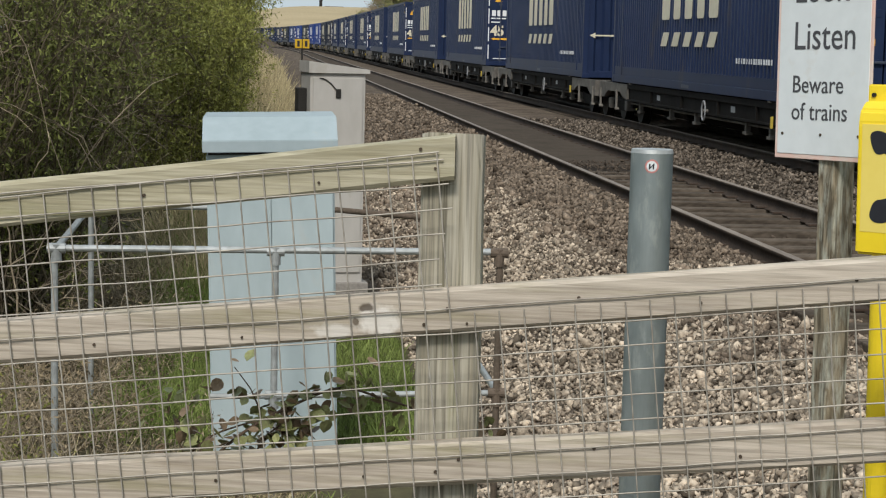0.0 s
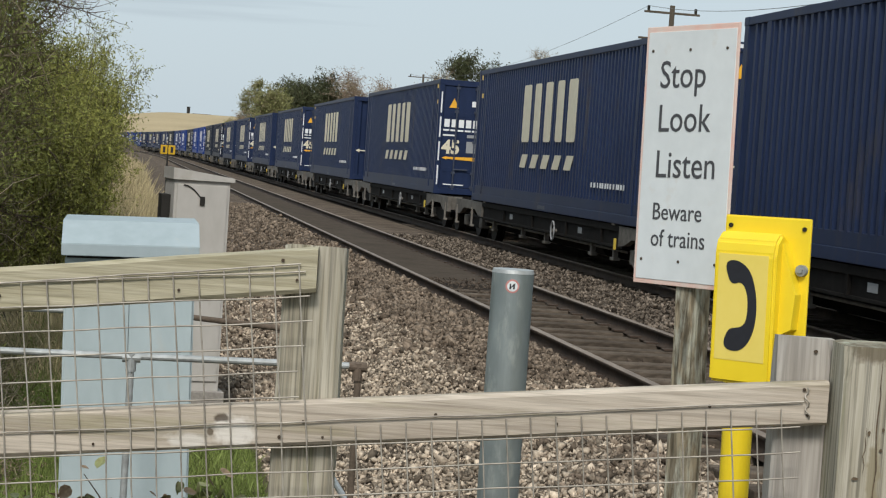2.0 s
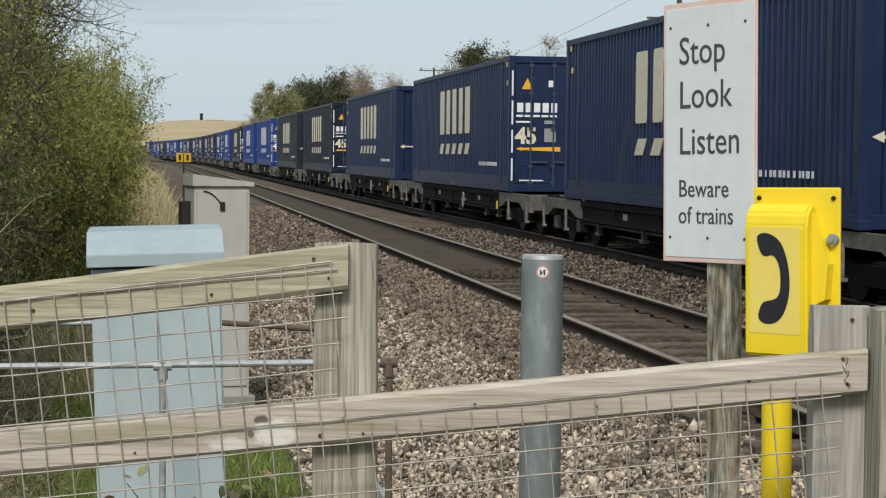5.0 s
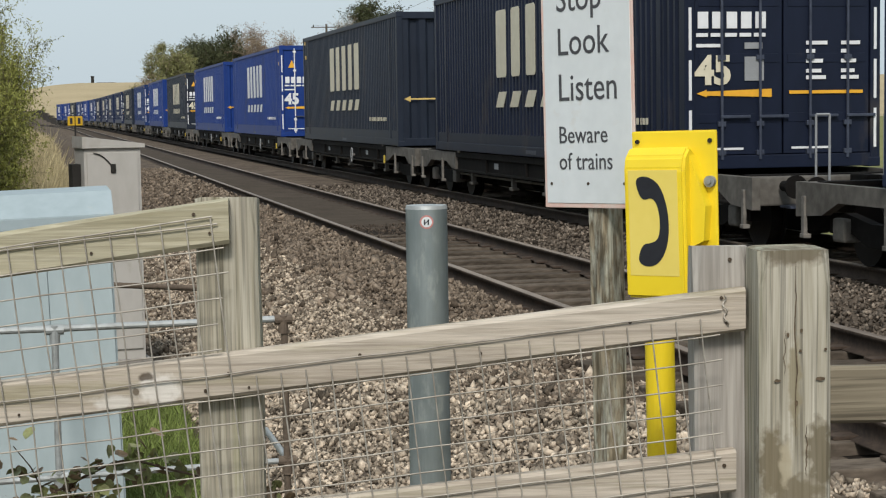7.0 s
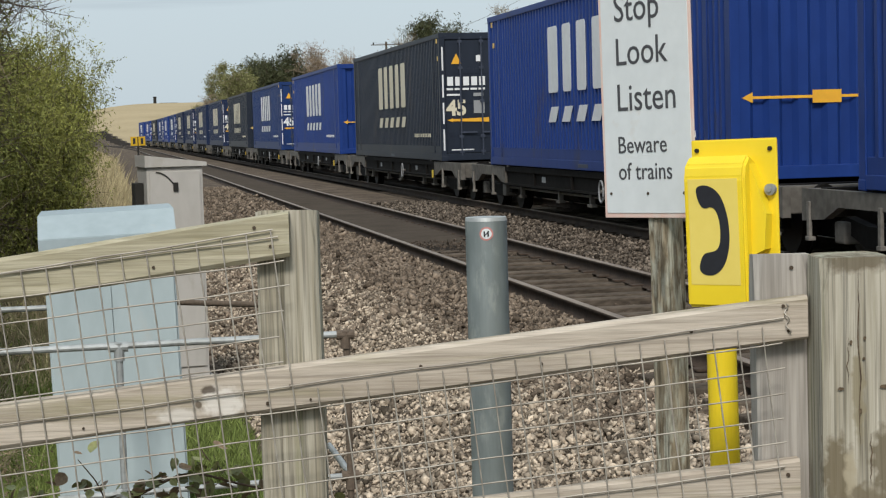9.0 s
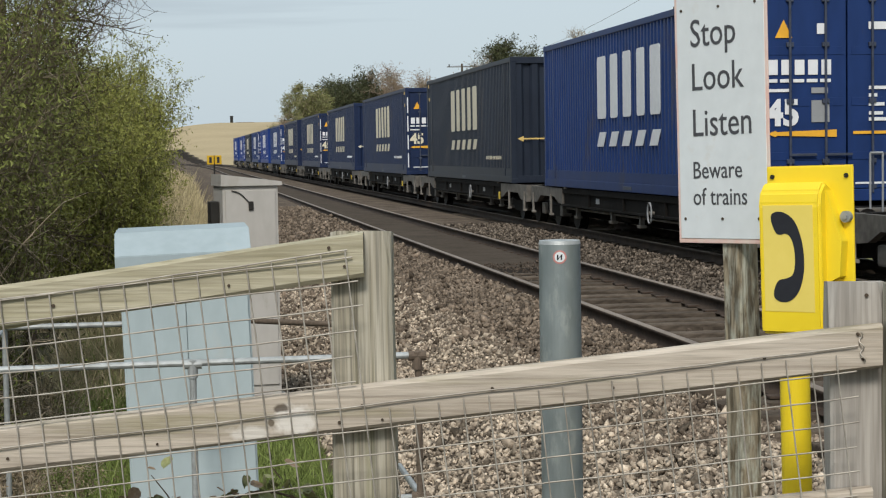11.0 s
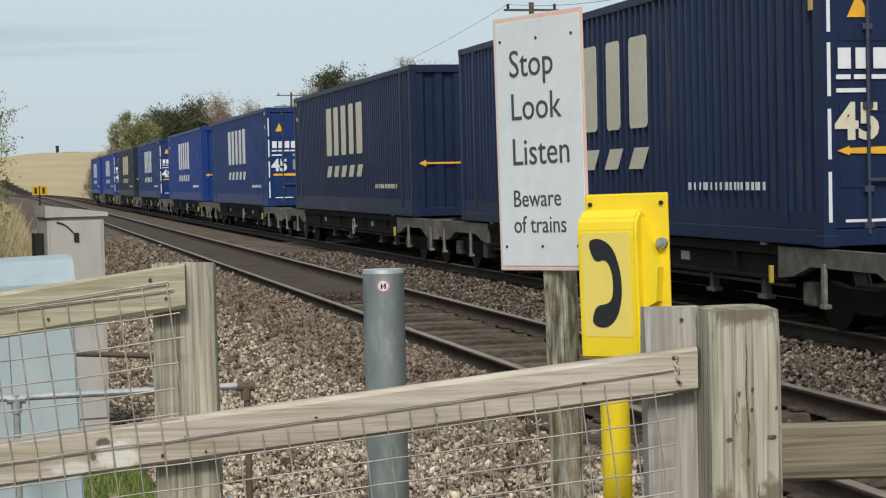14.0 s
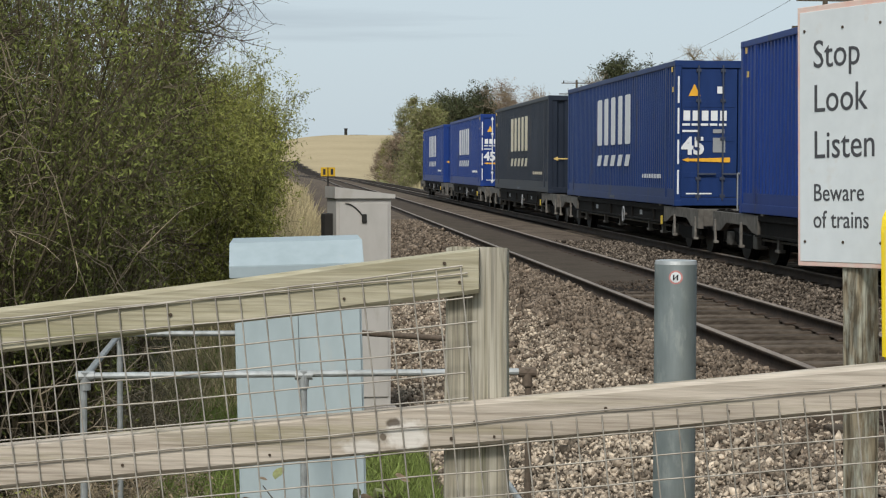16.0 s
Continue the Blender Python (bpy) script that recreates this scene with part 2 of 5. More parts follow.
def part(name, bm, material, parent=None, label="", smooth=False):
    """Links a bmesh as one mesh object under a thing or a part."""
    me = bpy.data.meshes.new(name)
    bm.to_mesh(me)
    bm.free()
    for m in material if isinstance(material, (list, tuple)) else [material]:
        me.materials.append(m)
    if smooth:
        me.polygons.foreach_set("use_smooth", [True] * len(me.polygons))
    ob = new(name, me)
    ob.parent = parent
    return tagged(ob, label)


def thing(name, m, label, category, group="", kind=""):
    ob = new(name)
    ob.empty_display_size = 0.1
    ob.matrix_basis = m
    return tagged(ob, label, category, group, kind)


def add_box(bm, lo, hi, bevel=0.0, m=None, index=0):
    c = [(a + b) / 2 for a, b in zip(lo, hi)]
    s = [abs(b - a) for a, b in zip(lo, hi)]
    geo = bmesh.ops.create_cube(bm, size=1.0, matrix=Matrix.Translation(c) @ Matrix.Diagonal((*s, 1)))
    vs = geo["verts"]
    if bevel:
        es = list({e for v in vs for e in v.link_edges})
        out = bmesh.ops.bevel(bm, geom=es, offset=bevel, segments=2, affect="EDGES", profile=0.6)
        vs = list({v for f in out["faces"] for v in f.verts} | {v for v in vs if v.is_valid})
    if m is not None:
        bmesh.ops.transform(bm, matrix=m, verts=vs)
    if index:
        for f in {f for v in vs for f in v.link_faces}:
            f.material_index = index
    return vs


def box(lo, hi, bevel=0.0, m=None):
    bm = bmesh.new()
    add_box(bm, lo, hi, bevel, m)
    return bm


def add_cyl(bm, a, b, r, r2=None, seg=12, caps=True):
    a, b = Vector(a), Vector(b)
    d = b - a
    m = Matrix.Translation((a + b) / 2) @ d.to_track_quat("Z", "Y").to_matrix().to_4x4()
    return bmesh.ops.create_cone(bm, cap_ends=caps, segments=seg, radius1=r, radius2=r if r2 is None else r2, depth=d.length, matrix=m)["verts"]


def cyl(a, b, r, r2=None, seg=12):
    bm = bmesh.new()
    add_cyl(bm, a, b, r, r2, seg)
    return bm


def tubes(bm_name, P, R, material, parent=None, sides=3, label=""):
    """One mesh of many tapering stems. P: stems x points x 3, R: stems x points."""
    N, S, _ = P.shape
    d = np.gradient(P, axis=1)
    d /= np.linalg.norm(d, axis=2, keepdims=True) + 1e-9
    up = np.where(np.abs(d[..., 2:3]) > 0.9, [1.0, 0, 0], [0, 0, 1.0])
    a = np.cross(d, up)
    a /= np.linalg.norm(a, axis=2, keepdims=True) + 1e-9
    b = np.cross(d, a)
    ang = np.arange(sides) * 2 * np.pi / sides
    V = P[:, :, None] + R[:, :, None, None] * (np.cos(ang)[None, None, :, None] * a[:, :, None] + np.sin(ang)[None, None, :, None] * b[:, :, None])
    idx = np.arange(N * S * sides).reshape(N, S, sides)
    q = np.stack([idx[:, :-1, :], np.roll(idx, -1, 2)[:, :-1, :], np.roll(idx, -1, 2)[:, 1:, :], idx[:, 1:, :]], -1).reshape(-1, 4)
    return raw_mesh(bm_name, V.reshape(-1, 3), q, material, parent, label)


def raw_mesh(name, V, F, material, parent=None, label="", smooth=False):
    me = bpy.data.meshes.new(name)
    F = np.asarray(F)
    k = F.shape[1]
    me.vertices.add(len(V))
    me.vertices.foreach_set("co", np.asarray(V, dtype=np.float32).ravel())
    me.loops.add(F.size)
    me.loops.foreach_set("vertex_index", F.ravel().astype(np.int32))
    me.polygons.add(len(F))
    me.polygons.foreach_set("loop_start", np.arange(0, F.size, k, dtype=np.int32))
    if smooth:
        me.polygons.foreach_set("use_smooth", np.ones(len(F), dtype=bool))
    me.update(calc_edges=True)
    for m in material if isinstance(material, (list, tuple)) else [material]:
        me.materials.append(m)
    ob = new(name, me)
    ob.parent = parent
    return tagged(ob, label)


def leaf_mesh(name, C, size, material, parent=None, label="", long=1.6, droop=0.5, small=False):
    """Many small leaves at the places C: folded, or plain slivers where they are tiny."""
    n = len(C)
    a = rng.normal(size=(n, 3))
    a[:, 2] -= droop
    a /= np.linalg.norm(a, axis=1, keepdims=True)
    b = np.cross(a, rng.normal(size=(n, 3)))
    b /= np.linalg.norm(b, axis=1, keepdims=True)
    c = np.cross(a, b)
    s = size * rng.uniform(0.6, 1.3, (n, 1))
    if small:
        V = np.stack([C, C + a * s * long * 0.55 + b * s * 0.5, C + a * s * long], 1)
        return raw_mesh(name, V.reshape(-1, 3), np.arange(n * 3).reshape(n, 3), material, parent, label)
    V = np.stack([C, C + a * s * long * 0.5 + b * s * 0.45 + c * s * 0.12, C + a * s * long, C + a * s * long * 0.5 - b * s * 0.45 + c * s * 0.12], 1)
    return raw_mesh(name, V.reshape(-1, 3), np.arange(n * 4).reshape(n, 4), material, parent, label)


def words(name, text, height, material, parent, m, label="", squeeze=1.0, bold=0.0):
    """Writing with the built-in font as a thin mesh. height: that of a capital."""
    cu = bpy.data.curves.new(name, "FONT")
    cu.body, cu.size, cu.extrude = text, height / 0.70, 0.0006
    cu.resolution_u, cu.offset = 3, bold
    tmp = bpy.data.objects.new(name, cu)
    me = bpy.data.meshes.new_from_object(tmp)
    bpy.data.objects.remove(tmp)
    me.transform(Matrix.Diagonal((squeeze, 1, 1, 1)))
    me.materials.clear()
    me.materials.append(material)
    ob = new(name, me)
    ob.parent = parent
    ob.matrix_basis = m
    return tagged(ob, label)


def poly(points, thick, m=None):
    """A flat plate from an outline in x and z, facing -y."""
    bm = bmesh.new()
    vs = [bm.verts.new((x, 0, z)) for x, z in points]
    f = bm.faces.new(vs)
    out = bmesh.ops.extrude_face_region(bm, geom=[f])
    bmesh.ops.translate(bm, vec=(0, -thick, 0), verts=[g for g in out["geom"] if isinstance(g, bmesh.types.BMVert)])
    bmesh.ops.recalc_face_normals(bm, faces=bm.faces)
    if m is not None:
        bmesh.ops.transform(bm, matrix=m, verts=bm.verts)
    return bm

# ---- ground, ballast and tracks ----
TRACK_A, TRACK_B = 4.977, 8.88          # centre lines of the empty and the busy track
BEND_Y, BEND_R = 210.0, 2300.0           # where the line starts to bend away to the west


def smooth01(v):
    v = np.clip(v, 0, 1)
    return v * v * (3 - 2 * v)


def on_line(centre, s):
    """Place and heading (degrees) of the line at s metres along it."""
    if s <= BEND_Y:
        return centre, s, 0.0
    a = (s - BEND_Y) / BEND_R
    r = BEND_R + centre
    return centre - r * (1 - math.cos(a)), BEND_Y + r * math.sin(a), math.degrees(a)


def bend(y):
    return np.where(y > BEND_Y, (np.maximum(y, BEND_Y) - BEND_Y) ** 2 / (2 * BEND_R), 0.0)


def ground_z(x, y):
    xs = x + bend(y)
    bank = -0.72 + 0.50 * smooth01((xs - 1.0) / 2.3) + 0.09 * smooth01((y - 12.5) / 2.5) * smooth01((xs - 2.4) / 0.8) * smooth01((4.16 - xs) / 0.06)
    bank = bank + 0.098 * smooth01((y - 22) / 5) * smooth01((xs - 4.30) / 0.06) * smooth01((5.66 - xs) / 0.06)
    bank = bank + 0.07 * smooth01((xs - 5.85) / 0.3) * smooth01((8.0 - xs) / 0.3)
    z = np.where(xs > 10.8, -0.22 - 0.35 * smooth01((xs - 10.8) / 2.0), bank)
    z = z + 0.55 * smooth01((6.2 - y) / 2.0) * smooth01((4.0 - xs) / 2.0)
    z = z + 0.45 * smooth01((y - 20) / 40) * smooth01((1.2 - xs) / 1.5) * smooth01((xs + 30) / 20)
    z = z + 12.4 * smooth01((x + 60) / 76) * smooth01((y - 330) / 250)
    return z


EARTH = mat("earth_and_moss", (0.115, 0.105, 0.06), (0.07, 0.06, 0.04), rough=0.95, spec=0.03, fine=8, coarse=0.9, bump=0.8, depth=0.03)
# bed colour kept dark to paint the shade in the gaps between stones
BALLAST_BED = mat("gap_shade_ballast_bed", (0.15, 0.12, 0.095), (0.05, 0.04, 0.032), rough=0.95, spec=0.03, fine=14, coarse=1.5, bump=1.0, depth=0.05)
# grime, with the shade beneath the train also put into the colour
BED_DARK = mat("grimy_shaded_track_bed", (0.045, 0.037, 0.030), (0.016, 0.013, 0.011), rough=0.95, spec=0.03, fine=14, coarse=1.5, bump=1.0, depth=0.04)
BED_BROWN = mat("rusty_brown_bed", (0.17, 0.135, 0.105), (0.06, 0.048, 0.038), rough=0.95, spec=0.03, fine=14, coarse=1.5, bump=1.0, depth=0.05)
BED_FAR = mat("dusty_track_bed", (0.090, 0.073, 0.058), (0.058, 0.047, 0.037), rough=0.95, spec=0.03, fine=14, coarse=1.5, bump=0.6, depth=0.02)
STRAW = mat("dry_field", (0.44, 0.355, 0.225), (0.33, 0.27, 0.165), rough=0.95, spec=0.03, fine=2.0, coarse=0.05, bump=0.6, depth=0.1)
PASTURE = mat("rough_pasture", (0.23, 0.215, 0.095), (0.15, 0.16, 0.065), rough=0.95, spec=0.03, fine=2.0, coarse=0.15, bump=0.6, depth=0.1)

gx = np.unique(np.concatenate([np.linspace(-900, -60, 15), np.linspace(-60, -6, 19), np.linspace(-6, 2, 33), np.linspace(2, 8.4, 81), np.linspace(8.4, 14, 23), np.linspace(14, 90, 20), np.linspace(90, 1200, 16)]))
gy = np.unique(np.concatenate([np.linspace(-60, 2, 14), np.linspace(2, 40, 77), np.linspace(40, 220, 61), np.linspace(220, 760, 50), np.linspace(760, 2600, 12)]))
GX, GY = np.meshgrid(gx, gy)
GZ = ground_z(GX, GY)
lumps = np.array([[noise.noise((a * 0.8, b * 0.8, 0.0)) * 0.05 for a in gx] for b in gy])
GZ = GZ + lumps * smooth01((1.0 - (GX + bend(GY))) / 1.5)
gi = np.arange(GX.size).reshape(GX.shape)
gq = np.stack([gi[:-1, :-1], gi[:-1, 1:], gi[1:, 1:], gi[1:, :-1]], -1).reshape(-1, 4)
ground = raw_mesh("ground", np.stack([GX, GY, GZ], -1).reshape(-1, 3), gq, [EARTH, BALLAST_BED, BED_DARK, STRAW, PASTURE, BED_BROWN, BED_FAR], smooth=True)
cx = ((GX + bend(GY))[:-1, :-1] + (GX + bend(GY))[1:, 1:]).ravel() / 2
cy = ((GY[:-1, :-1] + GY[1:, 1:]) / 2).ravel()
zone = np.where((cx > np.where(cy > 14, 0.95, 1.35)) & (cx < 11), 1, 0)
zone = np.where((cx > 2.7) & (cx < 10.8), 5, zone)
# empty track's bed, and the strip painted dark as shade below the train
zone = np.where(((cx > 4.10) & (cx < 5.85)) | ((cx > 7.6) & (cx < 10.6)), 2, zone)
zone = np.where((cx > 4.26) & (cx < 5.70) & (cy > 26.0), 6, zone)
zone = np.where((zone == 0) & (cy > 24), 3, zone)
zone = np.where((zone == 0) & (cx > 10), 4, zone)
zone = np.where((cx > 10) & (cy < 300), 4, zone)
zone = np.where(cy > 420, 3, zone)
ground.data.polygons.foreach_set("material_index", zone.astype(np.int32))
tagged(ground, "rough railway ground sloping up to ballast, dry fields beyond", "ground", kind="structure")


def stones(name, n, x0, x1, y0, y1, size, material, label, lift=0.0, far_bias=1.0):
    """Broken stone, one faceted lump each, lying on the bed."""
    v = np.array([(1, 0, 0), (-1, 0, 0), (0, 1, 0), (0, -1, 0), (0, 0, 1), (0, 0, -1)]) * 1.12
    f = np.array([(0, 2, 4), (2, 1, 4), (1, 3, 4), (3, 0, 4), (2, 0, 5), (1, 2, 5), (3, 1, 5), (0, 3, 5)])
    x = rng.uniform(x0, x1, n)
    y = y0 + (y1 - y0) * rng.uniform(0, 1, n) ** far_bias
    s = size * rng.lognormal(0, 0.28, n)
    q = rng.normal(size=(n, 4))
    q /= np.linalg.norm(q, axis=1, keepdims=True)
    w, a, b, c = q.T
    Rm = np.stack([1 - 2 * (b * b + c * c), 2 * (a * b - c * w), 2 * (a * c + b * w), 2 * (a * b + c * w), 1 - 2 * (a * a + c * c), 2 * (b * c - a * w), 2 * (a * c - b * w), 2 * (b * c + a * w), 1 - 2 * (a * a + b * b)], 1).reshape(n, 3, 3)
    shape = (v[None] + rng.normal(size=(n, 6, 3)) * 0.26) * rng.uniform(0.40, 1.35, (n, 1, 3))
    V = np.einsum("nij,nkj->nki", Rm, shape) * s[:, None, None] * 0.5
    z = ground_z(x, y) + lift + rng.uniform(-0.3, 0.55, n) * s
    V = V + np.stack([x, y, z], 1)[:, None]
    F = (f[None] + 6 * np.arange(n)[:, None, None]).reshape(-1, 3)
    ob = raw_mesh(name, V.reshape(-1, 3), F, material)
    return tagged(ob, label, "ballast", kind="stuff")


stones("ballast_stones", 58000, 1.10, 3.0, 7.2, 30, 0.035, STONE, "pale grey-brown broken granite ballast on the shoulder", far_bias=1.35)
stones("ballast_stones", 9000, 2.9, 3.9, 7.6, 14.5, 0.035, STONE, "pale grey-brown broken granite ballast near the crossing")
stones("ballast_stones", 24000, 2.8, 4.13, 10.5, 34, 0.038, STONE_BROWN, "rust-brown ballast beside the near rail", far_bias=1.3)
stones("ballast_stones", 15000, 0.85, 4.13, 17, 58, 0.062, STONE_BROWN, "coarse brown ballast further along the shoulder")
stones("ballast_stones", 11000, 5.82, 7.9, 12, 42, 0.045, STONE_SOOT, "soot-darkened ballast between the two tracks", lift=0.02)
stones("ballast_stones", 5000, 4.25, 5.70, 9, 27, 0.036, STONE_DARK, "grimy ballast between the sleepers", lift=-0.005)


def rail_profile():
    half = [(0.070, -0.159), (0.070, -0.148), (0.012, -0.130), (0.010, -0.045), (0.035, -0.034), (0.036, -0.008), (0.028, 0.0)]
    return half + [(-x, z) for x, z in reversed(half)]


def build_track(name, centre, y0, y1, label, near_sleepers):
    root = thing(name, pose(0, 0, 0), label, "railway track", kind="structure")
    prof = rail_profile()
    ys = [y0, 60, 120, BEND_Y] + [BEND_Y + 20 * k for k in range(1, int((y1 - BEND_Y) / 20))]
    for side in (-0.7525, 0.7525):
        V, k = [], len(prof)
        for s in ys:
            px, py, h = on_line(centre + side, s) if s > BEND_Y else (centre + side, s, 0.0)
            ca, sa = math.cos(radians(h)), math.sin(radians(h))
            V += [(px + x * ca, py + x * sa, z) for x, z in prof]
        F, tops = [], []
        for j in range(len(ys) - 1):
            for i in range(k):
                F.append((j * k + i, j * k + (i + 1) % k, (j + 1) * k + (i + 1) % k, (j + 1) * k + i))
                tops.append(1 if i in (5, 6, 7) else 0)
        ob = raw_mesh("rail", np.array(V), np.array(F), [RAIL_RUST, RAIL_TOP], root)
        ob.data.polygons.foreach_set("material_index", np.array(tops, dtype=np.int32))
    bm = box((-1.27, -0.125, -0.36), (1.27, 0.125, -0.150), 0.012)
    first = part("sleeper", bm, SLEEPER, root)
    first.matrix_basis = pose(centre, y0, 0)
    for j in range(1, near_sleepers):
        ob = new("sleeper", first.data)
        ob.parent = root
        ob.matrix_basis = pose(centre + rng.normal() * 0.012, y0 + 0.65 * j + rng.normal() * 0.015, rng.normal() * 0.006, 0, 0, rng.normal() * 0.5)
    bm = box((-0.075, -0.06, -0.150), (0.075, 0.06, -0.128), 0.006)
    clip = part("rail_chair", bm, RAIL_RUST, root)
    clip.matrix_basis = pose(centre - 0.7525 - 0.07, y0, 0)
    for j in range(int((8 - y0) / 0.65), int((40 - y0) / 0.65)):
        for dx in (-0.7525 - 0.085, -0.7525 + 0.085, 0.7525 - 0.085, 0.7525 + 0.085):
            ob = new("rail_chair", clip.data)
            ob.parent = root
            ob.matrix_basis = pose(centre + dx, y0 + 0.65 * j, 0)
    return root


build_track("railway_track", TRACK_A, -40.0, 700, "empty railway track with rusty rails on grimy sleepers", 240)
build_track("railway_track", TRACK_B, -40.0, 700, "second railway track under the freight train", 140)

# ---- the container train ----
SPEED, LENGTH, WIDTH, HEIGHT, DECK = 26.63, 13.716, 2.55, 2.896, 0.86
BLUES = {
    "navy": ((0.013, 0.025, 0.070), (0.009, 0.018, 0.052)),
    "bright": ((0.012, 0.042, 0.205), (0.009, 0.033, 0.165)),
    "royal": ((0.012, 0.036, 0.138), (0.009, 0.028, 0.106)),
    "slate": ((0.019, 0.026, 0.042), (0.014, 0.019, 0.031)),
    "night": ((0.012, 0.022, 0.060), (0.009, 0.016, 0.045)),
    "ink": ((0.009, 0.014, 0.033), (0.006, 0.010, 0.024)),
}
PAINT = {k: mat(k + "_container_paint", a, b, rough=0.5, fine=6, coarse=0.8, bump=0.05, dirt=(0.05, 0.045, 0.045), dirt_amount=0.12, stretch=(1, 1, 0.35)) for k, (a, b) in BLUES.items()}
PAINT_WORDS = {"navy": "dark navy blue", "bright": "bright royal blue", "royal": "deep blue", "slate": "faded blue-black", "night": "dark navy blue", "ink": "grimy blue-black"}
WHITE_PRINT = mat("white_container_print", (0.74, 0.75, 0.76), (0.66, 0.67, 0.69), rough=0.55, fine=8, coarse=1, bump=0)
CREAM_PRINT = mat("cream_container_print", (0.68, 0.63, 0.49), (0.60, 0.55, 0.42), rough=0.55, fine=8, coarse=1, bump=0)
ORANGE = mat("orange_yellow_print", (0.80, 0.42, 0.04), (0.72, 0.37, 0.04), rough=0.5, fine=12, bump=0)
PALE_ARROW = mat("pale_gold_print", (0.66, 0.47, 0.16), (0.58, 0.41, 0.14), rough=0.55, fine=12, bump=0)
STEEL_ROD = mat("painted_locking_rod", (0.075, 0.088, 0.125), (0.05, 0.058, 0.082), rough=0.45, metal=0.4, fine=10, bump=0.05)
GREY_LABEL = mat("grey_data_plate", (0.30, 0.31, 0.32), (0.24, 0.25, 0.26), rough=0.5, bump=0)
WAGON = mat("grimy_wagon_frame", (0.014, 0.0125, 0.0115), (0.006, 0.0055, 0.005), rough=0.85, spec=0.1, fine=9, coarse=1.5, bump=0.2)
WAGON_END = mat("brake_dust_grey", (0.16, 0.148, 0.131), (0.08, 0.073, 0.064), rough=0.7, fine=9, coarse=2, bump=0.2)
LEG = mat("dusty_pale_steel", (0.22, 0.205, 0.182), (0.11, 0.10, 0.088), rough=0.7, fine=15, coarse=4, bump=0.1)
WHEEL = mat("wheel_steel", (0.014, 0.012, 0.011), (0.008, 0.007, 0.007), rough=0.6, metal=0.5, fine=12, bump=0.1)
SOLEBAR_YELLOW = mat("faded_yellow_lever", (0.50, 0.38, 0.06), (0.38, 0.28, 0.05), rough=0.6, fine=20)


def corrugated(axis_len, z0, z1, pitch, depth):
    """A ribbed panel in the plane x = 0, along y from 0 to axis_len; ribs go back to +depth."""
    bm = bmesh.new()
    prof, y = [], 0.0
    while y < axis_len - pitch * 0.5:
        prof += [(y, 0.0), (y + pitch * 0.34, 0.0), (y + pitch * 0.50, depth), (y + pitch * 0.84, depth)]
        y += pitch
    prof.append((axis_len, 0.0))
    lo = [bm.verts.new((d, yy, z0)) for yy, d in prof]
    hi = [bm.verts.new((d, yy, z1)) for yy, d in prof]
    for i in range(len(prof) - 1):
        bm.faces.new((lo[i], hi[i], hi[i + 1], lo[i + 1]))
    return bm


